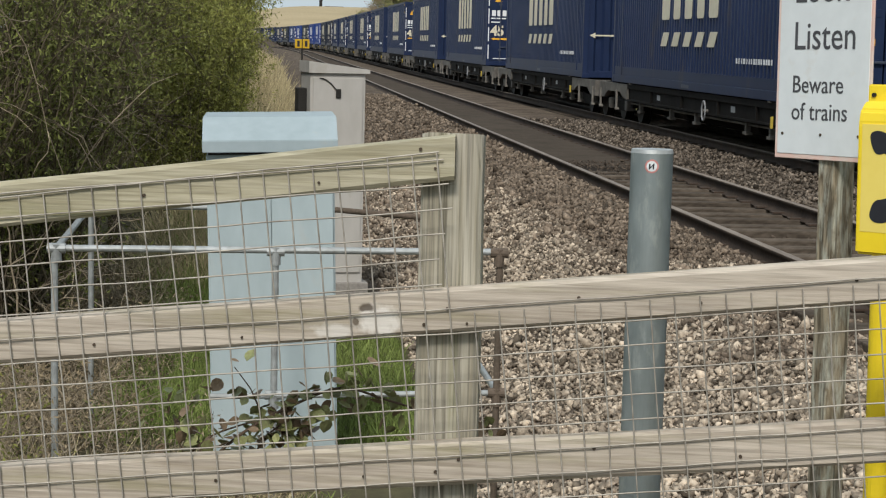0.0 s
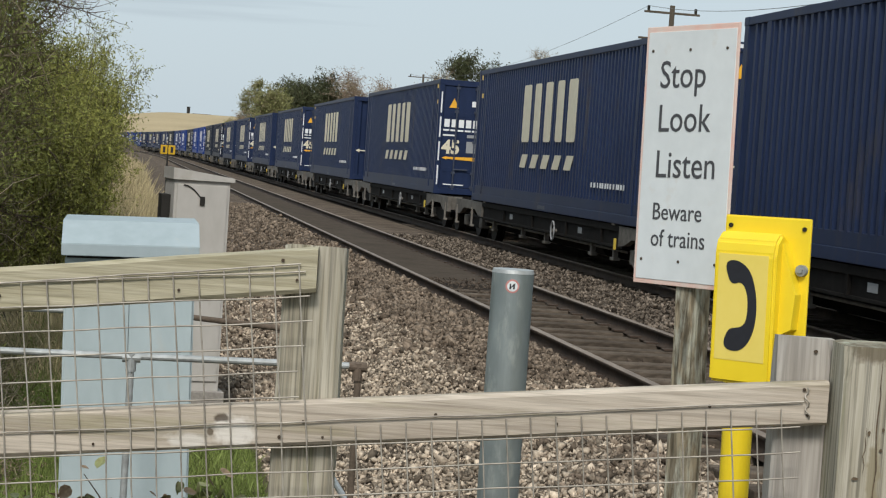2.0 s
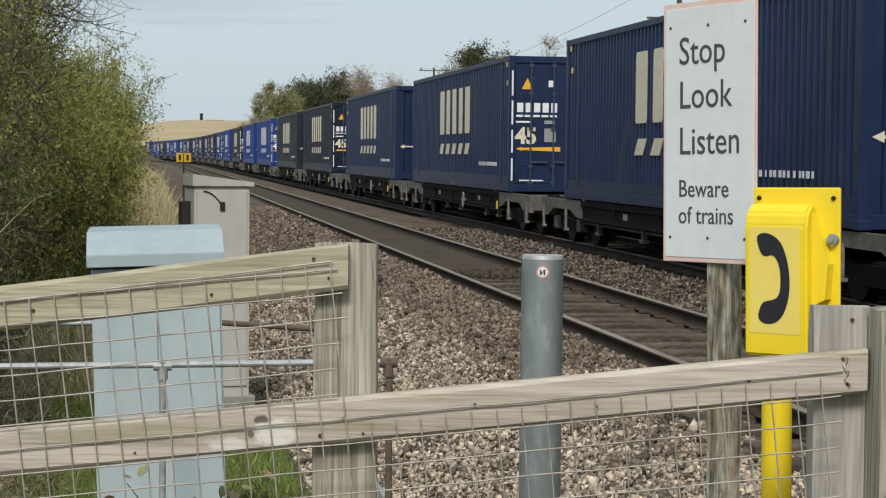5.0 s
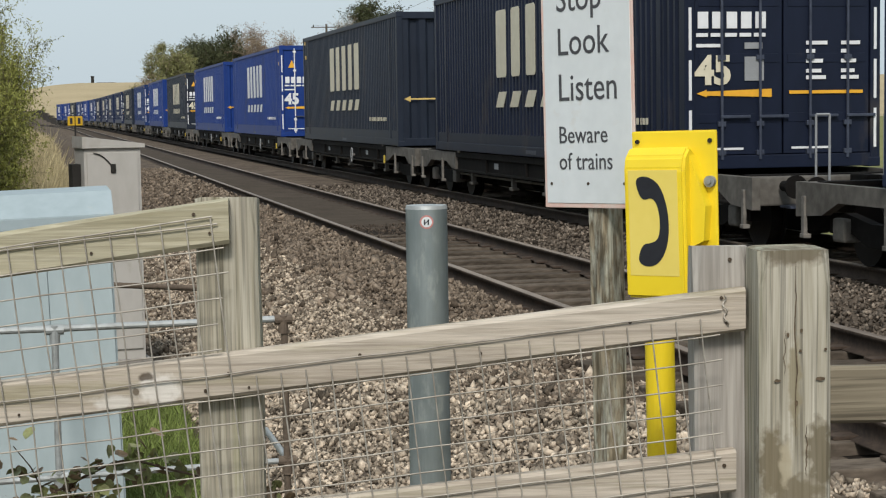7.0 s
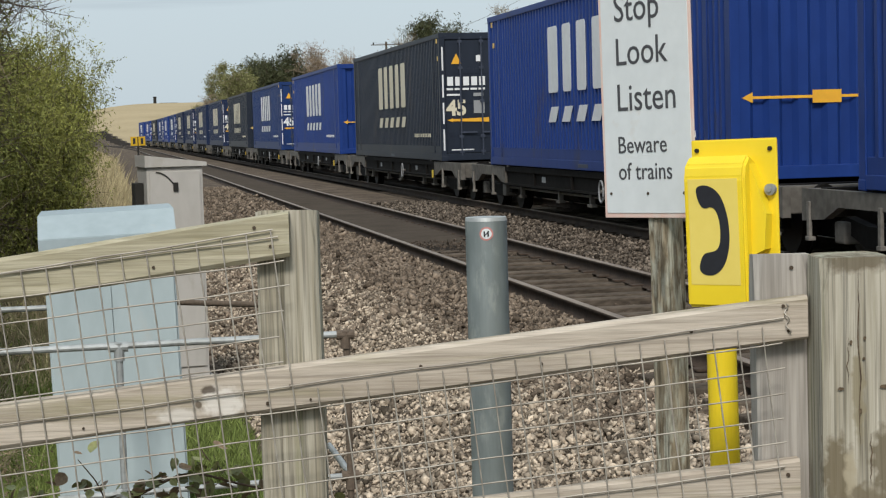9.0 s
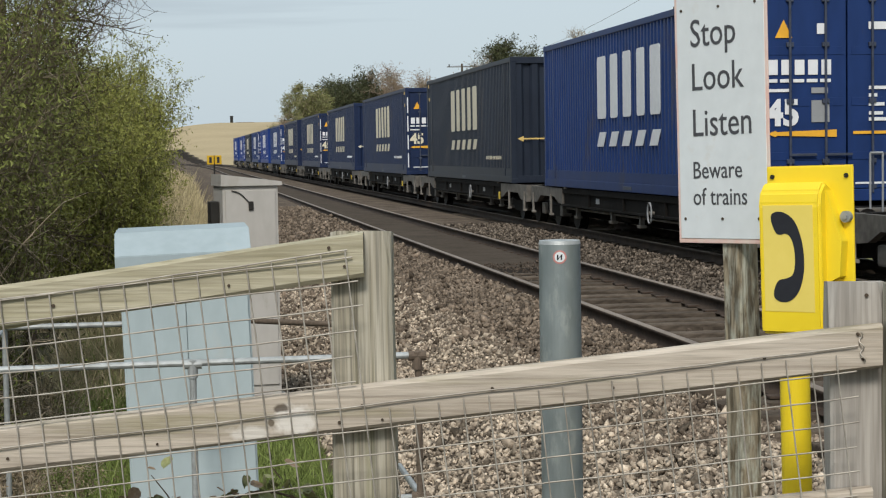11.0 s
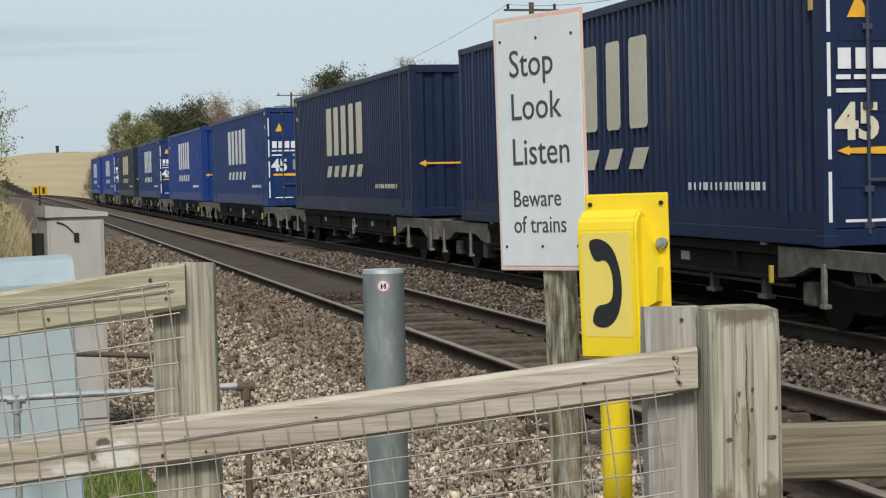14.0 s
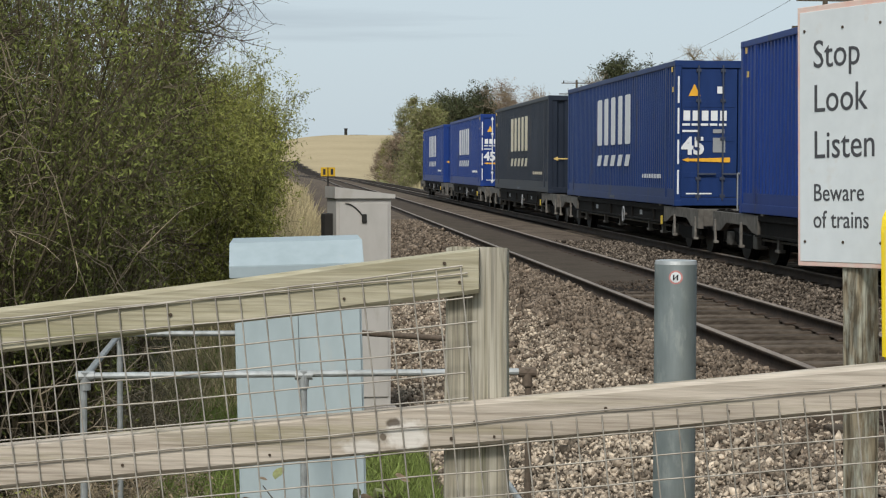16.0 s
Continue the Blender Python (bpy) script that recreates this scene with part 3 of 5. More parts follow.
def build_container(paint, ink, door_near):
    """A 45 ft box. Local: x across, y along from the near end, z up from the deck."""
    p, k, w = PAINT[paint], ink, WIDTH / 2
    root = thing("shipping_container", pose(0, 0, 0), f"{PAINT_WORDS[paint]} corrugated steel shipping container on a flat wagon", "container", "containers of the train")
    for sx in (-1, 1):
        bm = corrugated(LENGTH - 0.30, 0.33, HEIGHT - 0.10, 0.205, 0.045)
        m = Matrix.Translation((-w + 0.012, 0.15, 0)) if sx < 0 else Matrix.Translation((w - 0.012, LENGTH - 0.15, 0)) @ Matrix.Rotation(math.pi, 4, "Z")
        bmesh.ops.transform(bm, matrix=m, verts=bm.verts)
        part("side_panel", bm, p, root)
        part("top_rail", box((sx * w, 0.15, HEIGHT - 0.11), (sx * (w - 0.07), LENGTH - 0.15, HEIGHT - 0.005), 0.008), p, root)
        part("bottom_rail", box((sx * w, 0.15, 0.012), (sx * (w - 0.07), LENGTH - 0.15, 0.165), 0.01), p, root)
        part("lower_band", box((sx * (w - 0.016), 0.15, 0.164), (sx * (w - 0.075), LENGTH - 0.15, 0.345), 0.006), p, root)
        for yy in (0.0, LENGTH - 0.16):
            part("corner_post", box((sx * w, yy, 0.10), (sx * (w - 0.13), yy + 0.16, HEIGHT - 0.10), 0.012), p, root)
            for zz in (0.0, HEIGHT - 0.118):
                part("corner_casting", box((sx * (w + 0.004), yy - 0.004, zz), (sx * (w - 0.16), yy + 0.178, zz + 0.118), 0.014), p, root)
        for yy in (0.84, LENGTH - 0.84 - 0.14):
            part("intermediate_post", box((sx * (w + 0.002), yy, 0.17), (sx * (w - 0.05), yy + 0.14, HEIGHT - 0.11), 0.006), p, root)
    for sx in (-1, 1):
        yd = 0.30 if door_near else LENGTH - 0.38
        part("corner_mark", box((sx * (w + 0.001), yd, HEIGHT - 0.22), (sx * (w - 0.02), yd + 0.09, HEIGHT - 0.12), 0.001), PALE_ARROW, root)
        part("corner_mark", box((sx * (w + 0.001), yd - 0.10, HEIGHT - 0.62), (sx * (w - 0.02), yd - 0.02, HEIGHT - 0.52), 0.001), PALE_ARROW, root)
    part("roof", box((-w + 0.05, 0.05, HEIGHT - 0.035), (w - 0.05, LENGTH - 0.05, HEIGHT - 0.02), 0.004), p, root)
    part("floor_frame", box((-w + 0.07, 0.02, 0.03), (w - 0.07, LENGTH - 0.02, 0.15), 0.01), WAGON, root)
    # brand panel on each long side: five plain upright blocks over five slanted dashes
    for sx in (-1, 1):
        for i in range(5):
            y0 = 4.62 + i * 0.91
            bm = bmesh.new()
            r, zc = (0.31, 0.25, 0.27, 0.26, 0.32)[i], 1.86
            rim = [(y0 + 0.42 + (r - 0.07) * (1 if math.cos(a) > 0 else -1) + 0.07 * math.cos(a), zc + 0.49 * (1 if math.sin(a) > 0 else -1) + 0.07 * math.sin(a)) for a in [2 * math.pi * (q + 0.5) / 20 for q in range(20)]]
            f = bm.faces.new([bm.verts.new((-0.003, a, b)) for a, b in rim])
            bmesh.ops.extrude_face_region(bm, geom=[f])
            bm.verts.ensure_lookup_table()
            for v in bm.verts[20:]:
                v.co.x = 0.003
            bmesh.ops.recalc_face_normals(bm, faces=bm.faces)
            ob = part("emblem_block", bm, k, root)
            ob.location.x = sx * (w - 0.008)
            bm = bmesh.new()
            s = sx
            q = [(y0 + 0.18 - 0.11 * s, 0.80), (y0 + 0.68 - 0.11 * s, 0.80), (y0 + 0.68 + 0.11 * s, 1.06), (y0 + 0.18 + 0.11 * s, 1.06)]
            f = bm.faces.new([bm.verts.new((-0.003, a, b)) for a, b in q])
            bmesh.ops.extrude_face_region(bm, geom=[f])
            bm.verts.ensure_lookup_table()
            for v in bm.verts[4:]:
                v.co.x = 0.003
            bmesh.ops.recalc_face_normals(bm, faces=bm.faces)
            ob = part("emblem_dash", bm, k, root)
            ob.location.x = sx * (w - 0.008)
        bm = bmesh.new()
        yy = 1.35
        while yy < 3.4:
            l = rng.uniform(0.03, 0.11)
            add_box(bm, (-0.003, yy, 0.545), (0.003, yy + l, 0.63))
            yy += l + rng.uniform(0.04, 0.13)
        ob = tagged(part("caption_strip", bm, WHITE_PRINT if paint in ("navy", "bright") else k, root), kind="stuff")
        ob.location.x = sx * (w - 0.008)
        part("fitting_plate", box((sx * (w + 0.004), LENGTH * 0.5 - 0.3, 0.05), (sx * (w - 0.02), LENGTH * 0.5 + 0.3, 0.11), 0.004), STEEL_ROD, root)
    # ends: local frame facing out, x to the right of somebody who looks at the end
    for near in (True, False):
        m = Matrix.Identity(4) if near else Matrix.Translation((0, LENGTH, 0)) @ Matrix.Rotation(math.pi, 4, "Z")

        def end_part(name, bm, material, label="", parent=root):
            bmesh.ops.transform(bm, matrix=m, verts=bm.verts)
            return part(name, bm, material, parent, label)

        end_part("header", box((-w + 0.13, 0.0, HEIGHT - 0.15), (w - 0.13, 0.12, HEIGHT - 0.004), 0.008), p)
        end_part("sill", box((-w + 0.13, 0.0, 0.01), (w - 0.13, 0.12, 0.17), 0.008), p)
        if near == door_near:
            for sx in (-1, 1):
                a, b = (-w + 0.14, -0.012) if sx < 0 else (0.012, w - 0.14)
                bm = box((a, 0.03, 0.18), (b, 0.075, HEIGHT - 0.16), 0.006)
                door = end_part("door", bm, p)
                for zc in (0.62, 1.34, 2.02):
                    end_part("door_rib", box((a + 0.05, 0.023, zc - 0.055), (b - 0.05, 0.029, zc + 0.055), 0.003), p, parent=door)
                for t in (0.30, 0.74):
                    x = a + (b - a) * t
                    bm = cyl((x, -0.002, 0.12), (x, -0.002, HEIGHT - 0.10), 0.019, seg=8)
                    for zc in (0.20, 0.55, 1.35, 2.1, HEIGHT - 0.2):
                        add_box(bm, (x - 0.05, -0.012, zc - 0.03), (x + 0.05, 0.03, zc + 0.03), 0.006)
                    rod = end_part("locking_rod", bm, WHITE_PRINT if paint == "bright" else STEEL_ROD, parent=door)
                    end_part("rod_handle", box((x - 0.02, -0.03, 0.62), (x + 0.36, -0.012, 0.655), 0.006), STEEL_ROD, parent=door)
                xs = a if sx < 0 else b
                bm = bmesh.new()
                for z0, z1 in ((0.24, 0.72), (0.84, 1.32), (1.44, 1.95), (2.05, 2.58)):
                    add_box(bm, (xs - 0.018 + 0.07 * sx, -0.006, z0), (xs + 0.018 + 0.07 * sx, -0.001, z1))
                end_part("white_edge_line", bm, WHITE_PRINT)
                end_part("base_line", box((a + 0.1, 0.020, 0.235), (a + 0.62, 0.027, 0.262)), WHITE_PRINT)
            for i in range(5):
                end_part("emblem_block", box((-1.10 + i * 0.185, 0.014, 1.70), (-0.965 + i * 0.185, 0.0205, 1.90), 0.002), WHITE_PRINT)
                end_part("emblem_dash", box((-1.12 + i * 0.185, 0.014, 1.60), (-0.97 + i * 0.185, 0.0205, 1.645), 0.001), WHITE_PRINT)
            end_part("maker_bars", box((-1.12, 0.016, 1.475), (-0.78, 0.0205, 1.515)), WHITE_PRINT)
            end_part("plate", box((-0.50, 0.016, 1.455), (-0.27, 0.0205, 1.53)), GREY_LABEL)
            end_part("plate", box((-0.50, 0.016, 1.07), (-0.25, 0.0205, 1.36)), GREY_LABEL)
            words("size_mark", "45", 0.33, k, root, m @ Matrix.Translation((-1.13, 0.014, 1.04)) @ Matrix.Rotation(math.pi / 2, 4, "X"), squeeze=0.98, bold=0.018)
            end_part("warning_triangle", poly([(-1.0, 2.19), (-0.76, 2.19), (-0.88, 2.43)], 0.004, Matrix.Translation((0, 0.022, 0))), ORANGE)
            end_part("badge", box((-0.42, 0.016, 2.24), (-0.30, 0.021, 2.38), 0.002), WHITE_PRINT)
            arrow = [(-1.12, 0.92), (-0.99, 0.965), (-0.99, 0.945), (-0.15, 0.97), (-0.15, 0.87), (-0.99, 0.895), (-0.99, 0.875)]
            end_part("yellow_arrow", poly(arrow, 0.004, Matrix.Translation((0, 0.018, 0))), ORANGE)
            end_part("yellow_line", box((0.08, 0.014, 0.905), (1.05, 0.018, 0.945)), ORANGE)
            bm = bmesh.new()
            for zc, l in ((2.12, 0.3), (1.32, 0.28), (1.22, 0.12), (1.10, 0.22), (0.98, 0.2), (0.90, 0.26)):
                add_box(bm, (0.30, 0.014, zc + 0.18), (0.30 + l, 0.018, zc + 0.18 + (0.10 if zc > 2 else 0.045)))
                if zc < 2:
                    add_box(bm, (0.76, 0.014, zc + 0.18), (0.76 + l * 0.9, 0.018, zc + 0.225))
            tagged(end_part("data_strip", bm, WHITE_PRINT), kind="stuff")
        else:
            bm = corrugated(2 * w - 0.26, 0.16, HEIGHT - 0.14, 0.381, 0.065)
            bmesh.ops.transform(bm, matrix=Matrix.Translation((-w + 0.13, 0.03, 0)) @ Matrix.Rotation(-math.pi / 2, 4, "Z") @ Matrix.Scale(-1, 4, (1, 0, 0)), verts=bm.verts)
            bmesh.ops.recalc_face_normals(bm, faces=bm.faces)
            end_part("front_panel", bm, p)
            arrow = [(-1.12, 1.02), (-0.98, 1.085), (-0.98, 1.037), (0.95, 1.037), (0.95, 1.003), (-0.98, 1.003), (-0.98, 0.955)]
            tone = k if paint == "navy" else PALE_ARROW if paint == "slate" else ORANGE
            end_part("arrow", poly(arrow, 0.004, Matrix.Translation((0, 0.029, 0))), tone)
            if tone == ORANGE:
                end_part("arrow_box", box((-0.20, 0.020, 0.94), (0.18, 0.0245, 1.10), 0.001), ORANGE)
            end_part("warning_triangle", poly([(-0.08, 2.34), (0.14, 2.34), (0.03, 2.56)], 0.004, Matrix.Translation((0, 0.029, 0))), ORANGE)
            bm = bmesh.new()
            for i in range(6):
                add_box(bm, (0.42 + i * 0.11 - 0.66, -0.003, HEIGHT - 0.10), (0.50 + i * 0.11 - 0.66, 0.001, HEIGHT - 0.04))
            tagged(end_part("data_strip", bm, WHITE_PRINT), kind="stuff")
    return root


def build_wagon(grips):
    """A low flat wagon, 17.3 m over the ends. Local: x across, y along from the near end, z up from the rail."""
    L = 17.3
    root = thing("flat_wagon", pose(0, 0, 0), "grimy low container flat wagon with two bogies", "wagon", "wagons of the train")
    for sx in (-1, 1):
        bm = box((sx * 1.20, 2.9, 0.50), (sx * 1.10, L - 2.9, 0.79), 0.01)
        add_box(bm, (sx * 1.24, 2.9, 0.75), (sx * 1.02, L - 2.9, 0.857), 0.006)
        add_box(bm, (sx * 1.24, 2.9, 0.49), (sx * 1.02, L - 2.9, 0.53), 0.006)
        part("solebar", bm, WAGON, root)
        for yy, d in ((0.0, 1), (L, -1)):
            prof = [(yy, 0.84), (yy + d * 3.1, 0.84), (yy + d * 3.1, 0.52), (yy + d * 2.75, 0.55), (yy + d * 2.35, 0.66), (yy + d * 1.0, 0.66), (yy + d * 0.62, 0.52), (yy, 0.48)]
            bm = bmesh.new()
            f = bm.faces.new([bm.verts.new((sx * 1.25, a, b)) for a, b in prof])
            out = bmesh.ops.extrude_face_region(bm, geom=[f])
            bmesh.ops.translate(bm, vec=(-sx * 0.10, 0, 0), verts=[g for g in out["geom"] if isinstance(g, bmesh.types.BMVert)])
            bmesh.ops.recalc_face_normals(bm, faces=bm.faces)
            part("end_fairing", bm, WAGON_END, root)
            for dy in (0.22, 2.05):
                y0 = yy + d * dy
                bm = box((sx * 1.275, y0 - 0.035, 0.30), (sx * 1.235, y0 + 0.035, 0.70), 0.008)
                add_box(bm, (sx * 1.285, y0 - 0.05, 0.27), (sx * 1.20, y0 + 0.05, 0.315), 0.008)
                part("end_leg", bm, LEG, root)
        part("brake_pipe", cyl((sx * 1.12, 3.0, 0.44), (sx * 1.12, L - 3.0, 0.44), 0.022, seg=8), WAGON_END, root)
        for yy in (3.6, 5.0, 8.4, 10.4, 13.2):
            bm = box((sx * 1.17, yy, 0.30), (sx * 1.09, yy + 0.10, 0.52), 0.008)
            add_box(bm, (sx * 1.19, yy - 0.05, 0.27), (sx * 1.07, yy + 0.15, 0.32), 0.008)
            part("hanger", bm, WAGON_END, root)
        for yy in (5.6, 11.2):
            part("data_plate", box((sx * 1.206, yy, 0.60), (sx * 1.199, yy + 0.26, 0.70), 0.001), GREY_LABEL, root)
        part("twistlock", box((sx * 1.27, 3.35, 0.84), (sx * 1.20, 3.50, 0.90), 0.008), WAGON_END, root)
        part("twistlock", box((sx * 1.27, L - 3.5, 0.84), (sx * 1.20, L - 3.35, 0.90), 0.008), WAGON_END, root)
        for yy in (4.2, 6.6, 9.3, 11.9):
            part("rib", box((sx * 1.245, yy, 0.52), (sx * 1.19, yy + 0.07, 0.76), 0.005), WAGON, root)
        part("lever", box((sx * 1.29, 3.2, 0.46), (sx * 1.25, 3.25, 0.64), 0.008), SOLEBAR_YELLOW, root)
        turn = np.linspace(0, 2 * np.pi, 19)
        ring = np.stack([np.full(19, sx * 1.28), 7.4 + 0.12 * np.cos(turn), 0.56 + 0.17 * np.sin(turn)], 1)
        hand_wheel = tubes("handbrake_wheel", ring[None], np.full((1, 19), 0.016), GREY_LABEL, root, sides=5)
        part("wheel_hub", cyl((sx * 1.20, 7.4, 0.56), (sx * 1.29, 7.4, 0.56), 0.03, seg=8), WAGON_END, hand_wheel)
        part("air_tank", cyl((sx * 0.75, 5.2, 0.42), (sx * 0.75, 6.2, 0.42), 0.17, seg=14), WAGON, root)
        part("brake_cylinder", cyl((sx * 0.80, 10.1, 0.42), (sx * 0.80, 10.8, 0.42), 0.13, seg=12), WAGON, root)
    part("centre_sill", box((-0.45, 0.4, 0.20), (0.45, L - 0.4, 0.78), 0.02), WAGON, root)
    for yy in (0.3, 3.0, 6.0, 9.0, 12.0, L - 3.1, L - 0.5):
        part("cross_member", box((-1.15, yy, 0.60), (1.15, yy + 0.2, 0.855), 0.01), WAGON, root)
    for yy in (0.0, L - 0.36):
        part("headstock", box((-1.15, yy + 0.06, 0.52), (1.15, yy + 0.30, 0.84), 0.02), WAGON_END, root)
    for yy in (1.7, L - 1.7):
        bogie = part("bogie", box((-0.95, yy - 0.3, 0.36), (0.95, yy + 0.3, 0.50), 0.02), WAGON, root)
        for sx in (-1, 1):
            prof = [(-1.25, 0.46), (-0.9, 0.55), (-0.35, 0.47), (0.35, 0.47), (0.9, 0.55), (1.25, 0.46), (1.25, 0.33), (0.75, 0.35), (0.4, 0.24), (-0.4, 0.24), (-0.75, 0.35), (-1.25, 0.33)]
            bm = bmesh.new()
            f = bm.faces.new([bm.verts.new((sx * 1.08, yy + a, b)) for a, b in prof])
            out = bmesh.ops.extrude_face_region(bm, geom=[f])
            bmesh.ops.translate(bm, vec=(-sx * 0.12, 0, 0), verts=[g for g in out["geom"] if isinstance(g, bmesh.types.BMVert)])
            bmesh.ops.recalc_face_normals(bm, faces=bm.faces)
            part("side_frame", bm, WAGON, bogie)
            for dy in (-0.9, 0.9):
                bm = cyl((sx * 0.69, yy + dy, 0.37), (sx * 0.83, yy + dy, 0.37), 0.365, seg=28)
                add_cyl(bm, (sx * 0.66, yy + dy, 0.37), (sx * 0.69, yy + dy, 0.37), 0.395, seg=28)
                part("wheel", bm, WHEEL, bogie)
                part("axle_box", box((sx * 1.16, yy + dy - 0.13, 0.26), (sx * 0.96, yy + dy + 0.13, 0.50), 0.03), WAGON_END, bogie)
    for yy, d in ((0.0, -1), (L, 1)):
        for sx in (-1, 1):
            bm = cyl((sx * 0.87, yy, 0.74), (sx * 0.87, yy + d * 0.30, 0.74), 0.06, seg=12)
            add_cyl(bm, (sx * 0.87, yy + d * 0.30, 0.74), (sx * 0.87, yy + d * 0.33, 0.74), 0.13, seg=16)
            part("buffer", bm, WAGON, root)
        part("coupling", box((-0.09, yy, 0.72), (0.09, yy + d * 0.45, 0.86), 0.02), WAGON, root)
    if grips:
        for x in (-0.52, -0.36, 0.30, 0.46):
            part("grab_rail", cyl((x, -0.06, 0.60), (x, -0.06, 1.52), 0.014, seg=8), GREY_LABEL, root)
        for x in (-0.44, 0.38):
            part("grab_rail_top", cyl((x - 0.08, -0.06, 1.52), (x + 0.08, -0.06, 1.52), 0.014, seg=8), GREY_LABEL, root)
        part("step_plate", box((-0.9, -0.25, 0.50), (-0.2, 0.05, 0.53), 0.005), STEEL_ROD, root)
    return root


COUNT = 30
TONE = ["navy"] * COUNT
for i in (0, 1, 4, 12, 14, 15):
    TONE[i] = "bright"
for i in (3, 5, 11):
    TONE[i] = "royal"
for i in (2, 10, 13, 16):
    TONE[i] = "slate"
TONE[17], TONE[6] = "ink", "night"


def near_end(i):
    """Place of container i's near end along the line at the end of the clip, counted from the tail."""
    return 34.97 - 36.33 * (i - 3) / 2 if i % 2 else 52.42 - 36.33 * (i - 2) / 2


protos, TRAIN, wagons = {}, [], {}
for i in range(COUNT):
    key = (TONE[i], i % 2)
    if key not in protos:
        ink = WHITE_PRINT if TONE[i] in ("bright", "royal") else CREAM_PRINT
        protos[key] = box_i = build_container(TONE[i], ink, bool(i % 2))
    else:
        box_i = copy_thing(protos[key], pose(TRACK_B, 0, 0))
    if i % 2 not in wagons:
        wagons[i % 2] = wag_i = build_wagon(bool(i % 2))
    else:
        wag_i = copy_thing(wagons[i % 2], pose(TRACK_B, 0, 0))
    shift = -2.0 if i % 2 else -1.58
    TRAIN.append((box_i, near_end(i), DECK, LENGTH))
    TRAIN.append((wag_i, near_end(i) + shift, 0.0, 17.3))

# ---- fence, sign, telephone, bollard ----
F_ROT = -9.1
FENCE = pose(0, 3.62, 0, 0, 0, F_ROT)


def plank(u0, u1, z_at, slope, height, v0, v1, seed):
    """A sawn rail along x with softened, slightly uneven edges and end grain."""
    bm = bmesh.new()
    n = 28
    for i in range(n + 1):
        u = u0 + (u1 - u0) * i / n
        wob = [noise.noise((u * 2.1, seed, k * 3.7)) * 0.0035 for k in range(8)]
        z = z_at + slope * u
        h, c = height / 2, 0.007
        ring = [(v0, z - h + c), (v0, z + h - c), (v0 + c, z + h), (v1 - c, z + h), (v1, z + h - c), (v1, z - h + c), (v1 - c, z - h), (v0 + c, z - h)]
        for (v, zz), k in zip(ring, wob):
            bm.verts.new((u, v, zz + k))
    bm.verts.ensure_lookup_table()
    for i in range(n):
        for k in range(8):
            bm.faces.new((bm.verts[i * 8 + k], bm.verts[i * 8 + (k + 1) % 8], bm.verts[i * 8 + 8 + (k + 1) % 8], bm.verts[i * 8 + 8 + k]))
    for ring in ([bm.verts[k] for k in range(8)], [bm.verts[n * 8 + k] for k in reversed(range(8))]):
        bm.faces.new(ring).material_index = 1
    bmesh.ops.recalc_face_normals(bm, faces=bm.faces)
    return bm


def post_bm(u0, u1, v0, v1, z0, z1, slant=0.0, seed=0.0, c=0.008):
    """An upright sawn post with a worn top that falls by slant towards the back."""
    bm = bmesh.new()
    n = 24
    for i in range(n + 1):
        t = i / n
        z = z0 + (z1 - z0) * t
        g = c if i < n else c * 2.2
        ring = [(u0 + g, v0), (u1 - g, v0), (u1, v0 + g), (u1, v1 - g), (u1 - g, v1), (u0 + g, v1), (u0, v1 - g), (u0, v0 + g)]
        for k, (u, v) in enumerate(ring):
            w = noise.noise((z * 2.6, seed, k * 2.3)) * 0.004
            dz = (slant * (v - v0) / (v1 - v0) + noise.noise((u * 31, v * 31, seed)) * 0.006) if i == n else 0
            bm.verts.new((u + w, v + w, z - dz))
    bm.verts.ensure_lookup_table()
    for i in range(n):
        for k in range(8):
            bm.faces.new((bm.verts[i * 8 + k], bm.verts[i * 8 + (k + 1) % 8], bm.verts[i * 8 + 8 + (k + 1) % 8], bm.verts[i * 8 + 8 + k]))
    bm.faces.new([bm.verts[k] for k in reversed(range(8))])
    bm.faces.new([bm.verts[n * 8 + k] for k in range(8)]).material_index = 1
    bmesh.ops.recalc_face_normals(bm, faces=bm.faces)
    return bm


fence = thing("timber_fence", FENCE, "weathered post-and-rail timber fence with galvanised weld mesh", "fence")
RAILS = ((-1.62, 0.368, 1.369, 0.133, 0.090), (-1.62, 1.395, 1.075, 0.104, 0.088), (-1.62, 1.375, 0.768, 0.090, 0.088))
for j, (u0, u1, z0, sl, h) in enumerate(RAILS):
    part("rail", plank(u0, u1, z0, sl, h, -0.021, 0.021, 3.1 * j + 1), [(WOOD_ALGAE, WOOD_KNOTTY, WOOD)[j], END_GRAIN], fence, "" if j else "green-tinted top rail")
part("post", post_bm(0.297, 0.424, 0.0215, 0.145, -0.35, 1.462, 0.012, 2.0), [WOOD_POST, END_GRAIN], fence)
part("post", post_bm(-1.60, -1.48, 0.0215, 0.145, -0.35, 1.20, 0.012, 3.0), [WOOD_POST, END_GRAIN], fence)
part("post", post_bm(1.300, 1.412, 0.0215, 0.095, -0.35, 1.345, 0.004, 5.0), [WOOD_GREY, WOOD_GREY], fence, "silver-grey flat-topped post")

# weld mesh on the camera's side of the rails, laid along the slope
SL = 0.105
E1 = np.array([1, SL]) / math.hypot(1, SL)
E2 = np.array([-SL, 1]) / math.hypot(1, SL)


